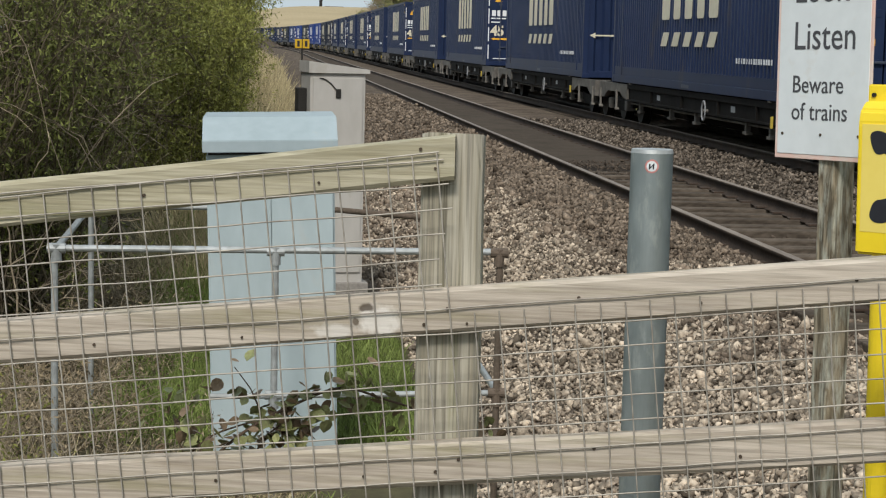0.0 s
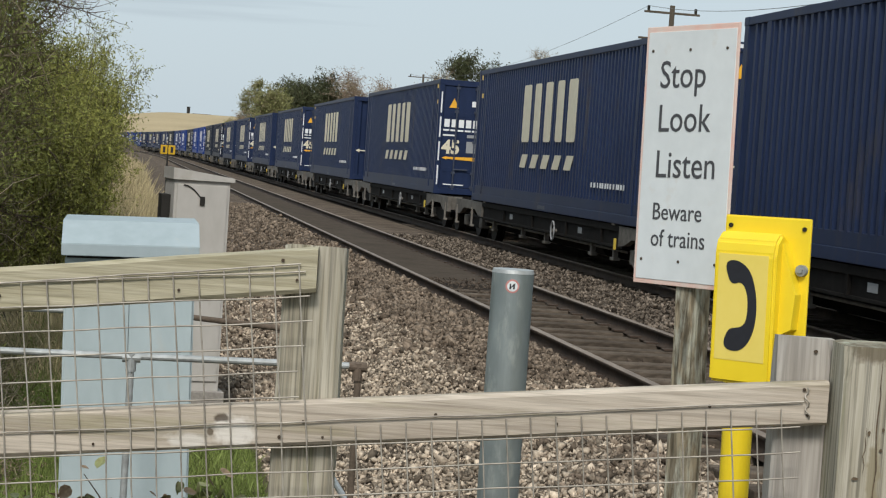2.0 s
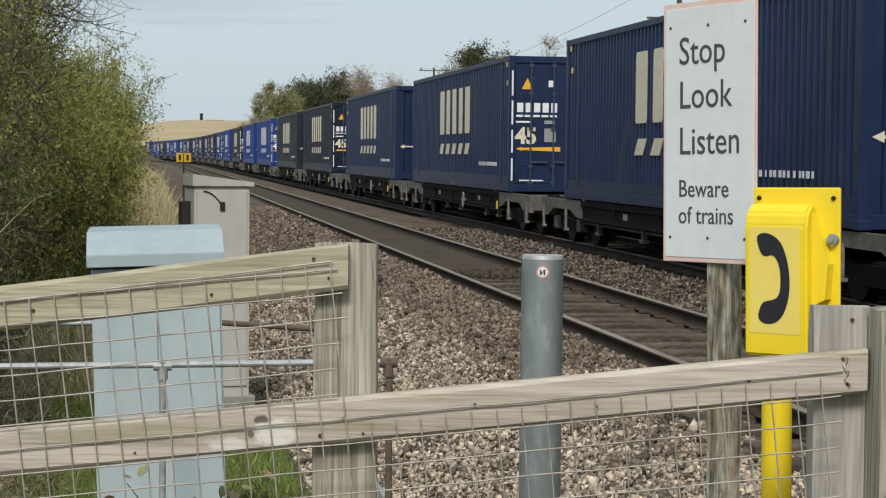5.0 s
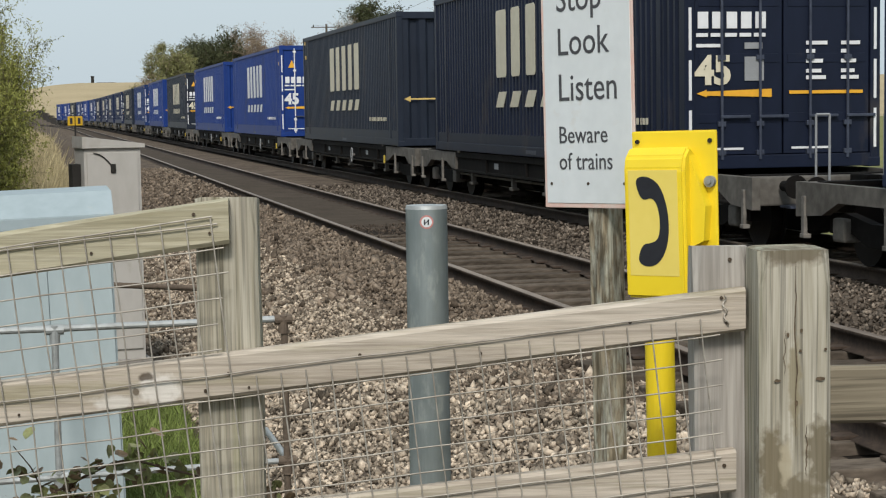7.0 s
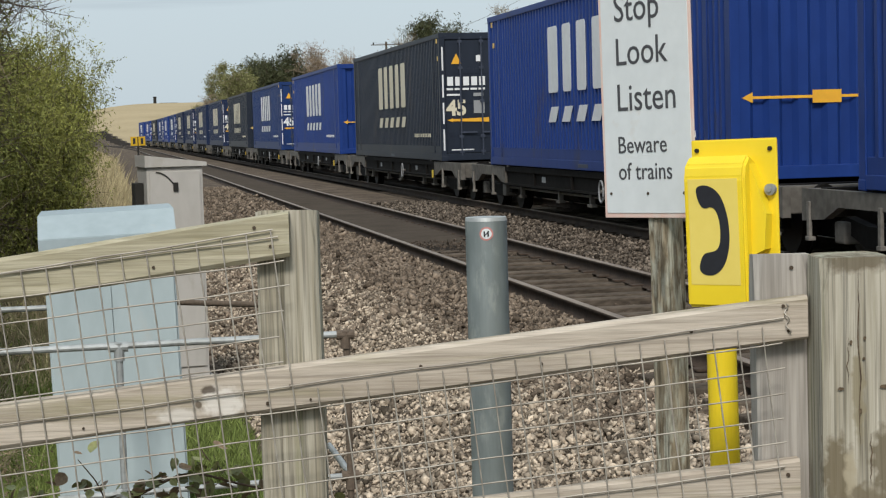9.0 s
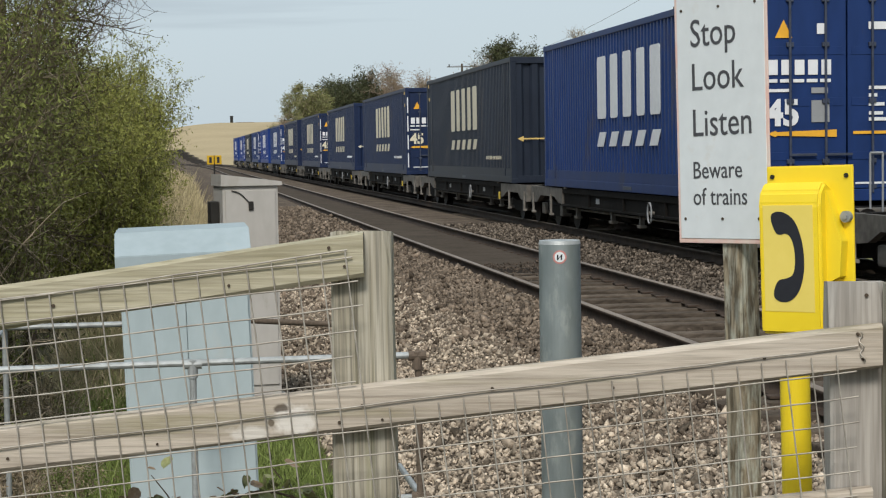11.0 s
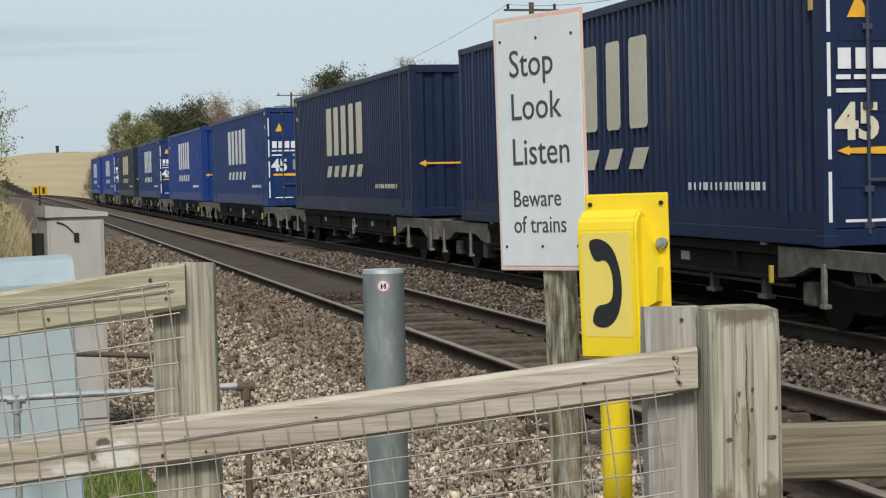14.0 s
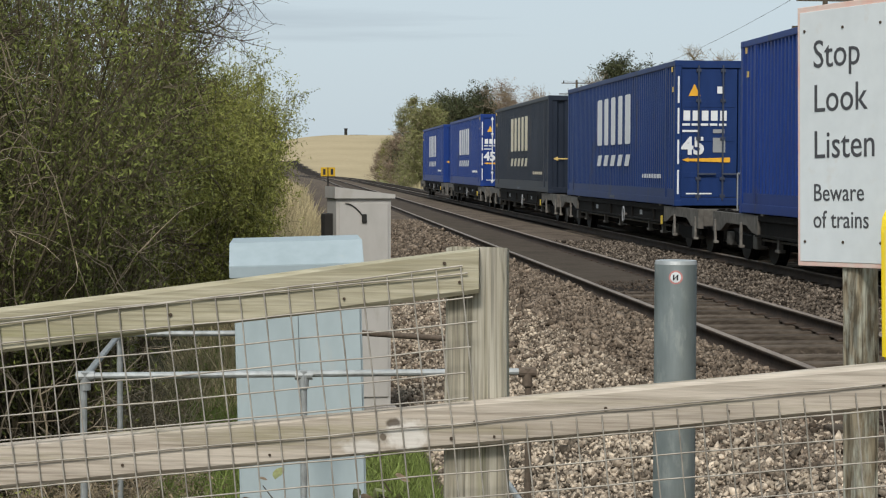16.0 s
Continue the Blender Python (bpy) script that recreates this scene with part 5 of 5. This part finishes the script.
# hedge on the west side, from the thicket by the cabinets to the greener bushes along the line
THICKET = "brown tangled leafless thicket with brambles and sparse green leaves"
GREEN = "olive-green budding hedge bush beside the railway"
for x, y, rx, ry, h in ((-2.35, 13.0, 1.3, 1.2, 4.4), (-2.30, 16.5, 1.15, 1.6, 4.7), (-3.9, 15.0, 1.5, 1.8, 5.8), (-4.6, 19.0, 1.8, 2.0, 6.4), (-2.75, 20.5, 1.25, 1.8, 5.8), (-3.4, 11.4, 1.2, 1.0, 4.0), (-5.5, 24.0, 2.0, 2.5, 6.4)):
    bush(x, y, rx, ry, h, 200, 3400, 64000, LEAF_THICKET, TWIG, 0.027, THICKET, wander=0.15, spread=0.08)
    bush(x + 0.1, y - 0.5, rx * 0.95, ry * 0.8, h * 0.85, 38, 380, 0, LEAF_THICKET, TWIG_PALE, 0.03, "pale bare stems leaning out of the thicket", arch=-0.03, r0=0.0075, spread=0.22, wander=0.36)
for x, y, rx, ry, h in ((-1.35, 25.0, 0.95, 1.8, 3.1), (-1.5, 29.0, 1.25, 2.2, 3.4), (-1.35, 34.0, 1.15, 2.4, 3.7), (-1.5, 40.0, 1.3, 3.0, 4.0), (-2.2, 48.0, 1.7, 3.5, 4.3), (-2.6, 58.0, 2.0, 4.0, 4.6)):
    bush(x, y, rx, ry, h, 170, 2600, 84000 if y < 36 else 44000, LEAF_OLIVE, TWIG, 0.038 if y < 36 else 0.050, GREEN, spread=0.08, wander=0.07)


def bare_tree(x, y, height, trunk, limbs, lean, label):
    """An upright leafless tree: trunk, limbs that fork, fine drooping twigs."""
    z0 = float(ground_z(np.array(x), np.array(y))) - 0.1
    root = thing("bare_tree", pose(x, y, z0), label, "tree")
    T = grow(np.zeros((1, 3)), np.array([[lean * 0.1, 0.0, 1.0]]), np.array([height]), 14, 0.05, 0.06)
    tubes("trunk", T, trunk * np.linspace(1, 0.25, 14)[None], BARK, root, sides=8)
    k = rng.integers(4, 14, limbs)
    d = np.stack([rng.normal(size=limbs) * 0.6 + lean, rng.normal(size=limbs) * 0.6, rng.uniform(0.1, 0.8, limbs)], 1)
    Lm = grow(T[0, k], d, height * rng.uniform(0.06, 0.18, limbs), 9, 0.20, 0.01)
    tubes("branchwork", Lm, 0.011 * rng.uniform(0.5, 1.2, limbs)[:, None] * np.linspace(1, 0.25, 9)[None], BARK, root, sides=5)
    n = limbs * 14
    i, q = rng.integers(0, limbs, n), rng.integers(2, 9, n)
    Tw = grow(Lm[i, q], rng.normal(size=(n, 3)) + (Lm[i, q] - Lm[i, q - 1]) * 9, rng.uniform(0.15, 0.6, n), 5, 0.24, 0.02)
    tagged(tubes("brushwood", Tw, 0.0042 * rng.uniform(0.6, 1.3, n)[:, None] * np.linspace(1, 0.4, 5)[None], BARK, root), kind="stuff")
    return root


LIMB = mat("grey_brown_limbs", (0.30, 0.25, 0.175), (0.16, 0.13, 0.09), rough=0.9, fine=20, bump=0.2, spec=0.05)
BARK = mat("dark_bark", (0.15, 0.115, 0.082), (0.06, 0.048, 0.036), rough=0.95, fine=25, coarse=5, stretch=(1, 1, 0.3), bump=0.8, spec=0.05)
bare_tree(-1.55, 18.6, 5.6, 0.075, 70, 0.55, "leafless dark tree at the edge of the thicket")
bare_tree(-1.80, 17.6, 5.4, 0.06, 50, 0.2, "slender leafless tree rising out of the thicket")
bare_tree(-2.05, 11.6, 4.6, 0.13, 16, -0.2, "stout brown trunk standing in the thicket")


def arching_limbs(x, y, n, label):
    """Long pale limbs that sag out of the thicket and turn up at their tips."""
    z0 = float(ground_z(np.array(x), np.array(y)))
    root = thing("arching_branches", pose(x, y, z0), label, "branches")
    base = np.stack([rng.uniform(-0.7, 0.1, n), rng.uniform(-0.4, 0.4, n), rng.uniform(0.0, 0.2, n)], 1)
    P = np.zeros((n, 16, 3))
    t = np.linspace(0, 1, 16)[None]
    top, reach = rng.uniform(0.9, 3.4, (n, 1)), rng.uniform(0.4, 1.1, (n, 1))
    P[..., 0] = base[:, :1] + reach * t ** 1.4
    P[..., 1] = base[:, 1:2] + rng.normal(size=(n, 1)) * 0.5 * t
    P[..., 2] = base[:, 2:] + top * np.sin(np.pi * np.minimum(t * rng.uniform(0.55, 0.85, (n, 1)), 1)) + 0.25 * t ** 4
    P[:, 1:] += np.cumsum(rng.normal(size=(n, 15, 3)) * 0.022, axis=1)
    for p in P:
        tubes("limb", p[None], rng.uniform(0.005, 0.011) * np.linspace(1, 0.35, 16)[None], LIMB, root, sides=5)
    m = n * 7
    i, k = rng.integers(0, n, m), rng.integers(5, 16, m)
    Tw = grow(P[i, k], rng.normal(size=(m, 3)) + (P[i, k] - P[i, k - 1]) * 8, rng.uniform(0.12, 0.5, m), 6, 0.3, 0.0)
    tagged(tubes("brushwood", Tw, 0.0036 * rng.uniform(0.6, 1.4, m)[:, None] * np.linspace(1, 0.4, 6)[None], TWIG_PALE, root), kind="stuff")


for x, y, n in ((-2.1, 11.0, 8), (-1.85, 12.4, 7), (-1.75, 14.0, 6), (-1.9, 15.8, 5)):
    arching_limbs(x, y, n, "pale bare limbs arching out of the thicket")


def tree(x, y, height, width, leaves, leaf, twig, leaf_size, label, trunk=0.16, crown_from=0.06):
    """A tapered trunk with limbs and a crown of many clumps."""
    z0 = float(ground_z(np.array(x), np.array(y))) - 0.1
    root = thing("tree", pose(x, y, z0), label, "tree", "trees beyond the train")
    T = grow(np.zeros((1, 3)), np.array([[0.05, 0.0, 1.0]]), np.array([height * 0.92]), 12, 0.05, 0.05)
    tubes("trunk", T, trunk * np.linspace(1, 0.12, 12)[None], twig, root, sides=7)
    nl = 64
    k = rng.integers(int(12 * crown_from), 12, nl)
    a = rng.uniform(0, 2 * np.pi, nl)
    reach = width * (1.12 - 0.75 * (k / 11.0)) * rng.uniform(0.6, 1.15, nl)
    Lm = grow(T[0, k], np.stack([np.cos(a), np.sin(a), rng.uniform(0.3, 0.9, nl)], 1), reach, 8, 0.16, 0.05)
    tubes("branchwork", Lm, trunk * 0.30 * np.linspace(1, 0.2, 8)[None] * np.ones((nl, 1)), twig, root, sides=4)
    nt = 900
    i, kk = rng.integers(0, nl, nt), rng.integers(2, 8, nt)
    Tw = grow(Lm[i, kk], rng.normal(size=(nt, 3)) + [0, 0, 0.5], width * rng.uniform(0.15, 0.42, nt), 3, 0.30, 0.03)
    tubes("brushwood", Tw, np.full((nt, 3), 0.016) * np.linspace(1, 0.4, 3), twig, root)
    if leaves:
        j, q = rng.integers(0, nt, leaves * 2), rng.integers(1, 3, leaves * 2)
        leaf_mesh("crown", Tw[j, q] + rng.normal(size=(leaves * 2, 3)) * leaf_size * 0.8, leaf_size * 0.9, leaf, root, small=True)
    return root


WILLOW = "young pale-green willow tree behind the train"
PINE = "dark evergreen pine tree behind the train"
BARE = "leafless brown tree with fine twigs behind the train"
for x, y, h, w, n, lf, tw, sz, lab in (
    (12.6, 165, 7.2, 2.6, 3800, LEAF_LIGHT, TWIG_PALE, 0.17, WILLOW), (13.8, 176, 6.4, 2.4, 3600, LEAF_LIGHT, TWIG_PALE, 0.17, WILLOW),
    (13.8, 180, 7.0, 3.0, 4200, LEAF_DARK, TWIG, 0.20, PINE), (16.0, 185, 8.4, 3.4, 4500, LEAF_DARK, TWIG, 0.20, PINE),
    (18.0, 183, 8.2, 3.0, 4500, LEAF_DARK, TWIG, 0.20, PINE), (20.0, 190, 9.6, 2.6, 3400, LEAF_DARK, TWIG, 0.20, PINE),
    (11.4, 190, 4.6, 2.2, 1500, LEAF_BROWN, TWIG_PALE, 0.14, BARE), (23.0, 188, 9.8, 3.6, 2600, LEAF_BROWN, TWIG_PALE, 0.13, BARE),
    (25.6, 190, 9.0, 3.4, 2200, LEAF_BROWN, TWIG_PALE, 0.13, BARE), (30.5, 186, 10.6, 3.4, 400, LEAF_BROWN, TWIG_PALE, 0.12, BARE),
    (34.4, 190, 12.4, 3.6, 5200, LEAF_DARK, TWIG, 0.21, PINE), (37.0, 188, 11.6, 3.4, 4600, LEAF_DARK, TWIG, 0.21, PINE),
    (38.5, 190, 10.4, 3.0, 1500, LEAF_BROWN, TWIG_PALE, 0.13, BARE), (34.0, 150, 11.6, 2.4, 150, LEAF_BROWN, TWIG_PALE, 0.12, BARE),
    (36.5, 150, 11.0, 2.4, 150, LEAF_BROWN, TWIG_PALE, 0.12, BARE), (42.0, 185, 9.5, 3.5, 2000, LEAF_BROWN, TWIG_PALE, 0.13, BARE),
):
    tree(x, y, h * 1.08, w * 1.3, int(n * 1.9), lf, tw, sz, lab)
# lower growth that closes the gaps between the trees
for x, y, h, w, n, lf, tw, sz, lab in (
    (11.8, 172, 4.2, 2.2, 3000, LEAF_LIGHT, TWIG_PALE, 0.16, WILLOW), (14.8, 172, 5.6, 2.6, 3600, LEAF_OLIVE, TWIG_PALE, 0.17, WILLOW),
    (15.0, 192, 7.6, 3.2, 4800, LEAF_DARK, TWIG, 0.20, PINE), (17.2, 196, 8.6, 3.4, 4800, LEAF_DARK, TWIG, 0.20, PINE), (19.4, 198, 8.8, 3.4, 4600, LEAF_DARK, TWIG, 0.20, PINE),
    (21.6, 196, 9.0, 3.6, 4200, LEAF_BROWN, TWIG_PALE, 0.15, BARE), (24.4, 198, 10.2, 3.8, 4600, LEAF_BROWN, TWIG_PALE, 0.15, BARE), (27.2, 198, 9.6, 3.8, 4000, LEAF_BROWN, TWIG_PALE, 0.15, BARE),
    (31.8, 200, 10.2, 3.6, 4000, LEAF_BROWN, TWIG, 0.15, BARE), (36.8, 198, 10.6, 4.0, 4000, LEAF_BROWN, TWIG, 0.15, BARE), (40.2, 196, 9.8, 4.0, 4000, LEAF_BROWN, TWIG, 0.15, BARE),
    (11.7, 240, 5.0, 1.8, 2200, LEAF_BROWN, TWIG_PALE, 0.14, BARE), (12.6, 216, 9.8, 1.9, 3600, LEAF_LIGHT, TWIG_PALE, 0.15, WILLOW), (14.0, 219, 10.9, 2.1, 3600, LEAF_LIGHT, TWIG_PALE, 0.15, WILLOW), (12.4, 223, 5.4, 2.0, 3400, LEAF_OLIVE, TWIG_PALE, 0.15, WILLOW),
):
    tree(x, y, h, w, n, lf, tw, sz, lab)


def blades(name, n, x0, x1, y0, y1, h, material, label, width=0.006, lean=0.45):
    x, y = rng.uniform(x0, x1, n), rng.uniform(y0, y1, n)
    p = np.stack([x, y, ground_z(x, y) - 0.02], 1)
    a = rng.uniform(0, 2 * np.pi, n)
    hh = h * rng.lognormal(0, 0.35, n)
    side = np.stack([np.cos(a), np.sin(a), np.zeros(n)], 1) * width * rng.uniform(0.7, 1.4, (n, 1))
    tip = p + np.stack([rng.normal(size=n) * lean * hh, rng.normal(size=n) * lean * hh, hh], 1)
    V = np.stack([p - side, p + side, tip], 1).reshape(-1, 3)
    return tagged(raw_mesh(name, V, np.arange(n * 3).reshape(n, 3), material), label, "grass", kind="stuff")


blades("grass", 9000, 0.38, 1.05, 10.2, 15.0, 0.08, GRASS, "short green grass beside the cabinets", 0.006)
blades("grass", 11000, -1.0, -0.15, 10.2, 17.5, 0.13, GRASS, "green grass behind the handrail", 0.006)
blades("grass", 12000, -3.5, 0.2, 6.2, 9.4, 0.16, GRASS_DRY, "dead stalks and grass beyond the fence", 0.004, 0.7)
blades("grass", 3500, -3.5, 0.4, 6.2, 9.4, 0.12, GRASS, "weedy grass beyond the fence", 0.005, 0.6)
blades("grass", 9000, -1.4, 0.7, 16.5, 24.5, 0.22, GRASS_DRY, "mixed dead grass behind the cabinets", 0.008, 0.5)
blades("grass", 7000, -1.2, 0.8, 16.5, 24.5, 0.15, GRASS, "short green grass behind the cabinets", 0.008, 0.5)
blades("dry_grass", 26000, -1.2, 0.75, 22, 62, 0.42, GRASS_DRY, "tall pale dry grass on the railway verge", 0.012, 0.35)
blades("dry_grass", 12000, -1.5, 1.0, 62, 150, 0.5, GRASS_DRY, "tall pale dry grass on the railway verge", 0.03, 0.35)
blades("dry_grass", 12000, 11.2, 16.0, 60, 175, 0.4, GRASS_DRY, "pale grass on the far verge", 0.03, 0.4)
for x, y in ((-1.9, 9.9), (-1.2, 10.4), (-2.6, 10.4), (-2.0, 15.6), (-1.5, 11.3), (-2.1, 11.6), (-1.1, 12.3), (-1.8, 12.7), (-2.7, 12.3), (-1.2, 13.6), (-1.5, 14.2), (-2.3, 13.8), (-1.3, 15.4), (-1.35, 9.7)):
    bush(x, y, 0.55, 0.5, 0.85, 80, 620, 2200, LEAF_THICKET if x < -1.6 else DEAD_LEAF, TWIG_PALE, 0.022, "low dead bramble tangle on the ground", arch=-0.12, r0=0.005, kind_name="bramble_patch", spread=1.1, category="brambles", wander=0.2)

for x, y, h in ((-1.15, 7.9, 0.95), (-0.80, 8.2, 0.95), (-0.50, 7.8, 0.85), (-1.5, 8.4, 1.0), (-0.25, 8.3, 0.6), (-1.9, 8.0, 1.0), (-0.95, 7.3, 0.8)):
    bush(x, y, 0.40, 0.35, h, 60, 480, 2600, DEAD_LEAF if x > -0.9 else LEAF_OLIVE, TWIG_PALE, 0.018, "brown dead bramble tangle behind the fence", arch=-0.10, r0=0.004, kind_name="bramble_patch", spread=0.9, category="brambles", wander=0.24)

# bramble sprig that climbs the fence
sprig = thing("bramble_sprig", pose(0, 3.80, 0), "trailing bramble cane with dark green and bronze leaves", "bramble")


def cane(points, r):
    pts = np.array(points, dtype=float)
    t = np.linspace(0, len(pts) - 1, 30)
    P = np.stack([np.interp(t, np.arange(len(pts)), pts[:, c]) for c in range(3)], 1)
    for _ in range(3):
        P[1:-1] = (P[:-2] + 2 * P[1:-1] + P[2:]) / 4
    tubes("cane", P[None], (r * np.linspace(1, 0.5, 30))[None], CANE, sprig, sides=6)
    return P


def leaflet(p, size, yaw, tilt, roll):
    bm = bmesh.new()
    out = [(0, 0), (0.30, 0.16), (0.42, 0.42), (0.34, 0.70), (0.14, 0.90), (0, 1.05)]
    mid = [bm.verts.new((0, y, -0.10 * math.sin(y * 2.6))) for _, y in out]
    for s in (-1, 1):
        edge = [mid[0]] + [bm.verts.new((s * x, y, 0.09 * x * 3 - 0.10 * math.sin(y * 2.6))) for x, y in out[1:-1]] + [mid[-1]]
        for k in range(len(out) - 1):
            vs = [mid[k], edge[k], edge[k + 1], mid[k + 1]]
            vs = [v for j, v in enumerate(vs) if v not in vs[:j]]
            bm.faces.new(vs if s > 0 else vs[::-1])
    ob = part("leaf", bm, BRAMBLE_BRONZE if rng.uniform() < 0.35 else BRAMBLE_LEAF, sprig)
    ob.matrix_basis = Matrix.Translation(p) @ Euler((tilt, roll, yaw)).to_matrix().to_4x4() @ Matrix.Scale(size, 4)


C1 = cane([(-0.20, 0.02, 0.20), (-0.19, 0.0, 0.64), (-0.13, 0.0, 0.74), (-0.04, 0.0, 0.82), (0.06, 0.0, 0.87), (0.14, 0.01, 0.905), (0.19, 0.02, 0.90), (0.25, 0.02, 0.875), (0.31, 0.0, 0.865), (0.37, 0.0, 0.83)], 0.0042)
C2 = cane([(-0.01, 0.0, 0.845), (-0.035, 0.01, 0.90), (-0.07, 0.02, 0.945)], 0.002)
C3 = cane([(0.05, 0.02, 0.25), (0.06, 0.02, 0.70), (0.03, 0.01, 0.80), (0.05, 0.0, 0.86)], 0.003)
C4 = cane([(-0.22, 0.03, 0.30), (-0.16, 0.02, 0.72), (-0.20, 0.01, 0.82), (-0.15, 0.01, 0.88)], 0.0022)
C5 = cane([(0.30, 0.03, 0.30), (0.33, 0.02, 0.66), (0.37, 0.01, 0.78), (0.43, 0.0, 0.84), (0.47, 0.0, 0.82)], 0.003)
C6 = cane([(-0.12, 0.03, 0.30), (-0.06, 0.02, 0.70), (0.00, 0.01, 0.80), (0.05, 0.0, 0.84), (0.10, 0.0, 0.82)], 0.003)
C7 = cane([(-0.26, 0.03, 0.30), (-0.22, 0.02, 0.70), (-0.12, 0.01, 0.80), (-0.02, 0.0, 0.835), (0.05, 0.0, 0.80)], 0.003)
for C, n, k0 in ((C7, 64, 8), (C1, 110, 9), (C2, 14, 6), (C3, 44, 12), (C4, 44, 8), (C5, 50, 13), (C6, 60, 9)):
    for _ in range(n):
        p = C[rng.integers(k0, 30)] + rng.normal(size=3) * [0.026, 0.014, 0.024]
        leaflet(Vector(p), rng.uniform(0.018, 0.038), rng.uniform(0, 6.28), rng.uniform(-1.6, 0.2), rng.uniform(-0.7, 0.7))

# ---- distance ----
POLE_WOOD = mat("telegraph_pole_wood", (0.11, 0.09, 0.07), (0.07, 0.058, 0.045), rough=0.9, fine=10, stretch=(1, 1, 0.1))
WIRE_DARK = mat("overhead_wire", (0.15, 0.16, 0.17), rough=0.6, bump=0)


def telegraph_pole(x, y, h, arm):
    z0 = float(ground_z(np.array(x), np.array(y)))
    root = thing("telegraph_pole", pose(x, y, z0), "dark wooden telegraph pole with a crossarm", "pole", "poles along the line")
    part("shaft", cyl((0, 0, -0.5), (0, 0, h), 0.13, 0.09), POLE_WOOD, root)
    part("crossarm", box((-arm, -0.04, h - 0.30), (arm, 0.04, h - 0.225), 0.01), POLE_WOOD, root)
    part("crossarm", box((-arm * 1.15, -0.04, h - 1.22), (arm * 0.9, 0.04, h - 1.145), 0.01), POLE_WOOD, root)
    for s in (-0.85, 0.85):
        part("insulator", cyl((s * arm, 0, h - 0.23), (s * arm, 0, h - 0.05), 0.05), DARK, root)
    return Vector((x, y, z0 + h - 0.06)), arm


ends = [telegraph_pole(18.25, 60.0, 8.2, 1.0), telegraph_pole(24.2, 150.0, 9.6, 1.3), telegraph_pole(11.9, 6.0, 6.2, 0.8)]
for a, b in ((1, 0), (0, 2)):
    for s in (-0.85,):
        p, q = ends[a][0] + Vector((s * ends[a][1], 0, 0)), ends[b][0] + Vector((s * ends[b][1], 0, 0))
        t = np.linspace(0, 1, 24)[:, None]
        P = np.array(p)[None] * (1 - t) + np.array(q)[None] * t
        P[:, 2] -= 1.1 * 4 * (t * (1 - t))[:, 0]
        ob = tubes("overhead_wire", P[None], np.full((1, 24), 0.009), WIRE_DARK)
        tagged(ob, "thin dark overhead wire between poles", "wire", "overhead wires")

tower = thing("hilltop_tower", pose(18.6, 600, float(ground_z(np.array(18.6), np.array(600.0))) - 0.3), "small dark tower on the crest of the hill", "tower")
part("shaft", box((-0.5, -0.5, 0), (0.5, 0.5, 2.7), 0.05), DARK, tower)
part("cap", box((-0.6, -0.6, 2.7), (0.6, 0.6, 3.0), 0.05), DARK, tower)
bm = box((1.5, 0, 0), (7.5, 4, 0.9), 0.05)
part("low_building", bm, POLE_WOOD, tower)


def motions():
    """The train runs past at a steady speed, following the bend of the line."""
    for ob, s0, z, length in TRAIN:
        far = s0 + SPEED * 16.0
        times = [0.0, 16.0] if far < BEND_Y - 20 else [float(k) for k in range(17)]
        rows = []
        for t in times:
            x, y, h = on_line(TRACK_B, s0 + SPEED * (16.0 - t) + length / 2)
            a = radians(h)
            rows.append((t, pose(x + math.sin(a) * length / 2, y - math.cos(a) * length / 2, z, 0, 0, h)))
        walk(ob, rows)


motions()
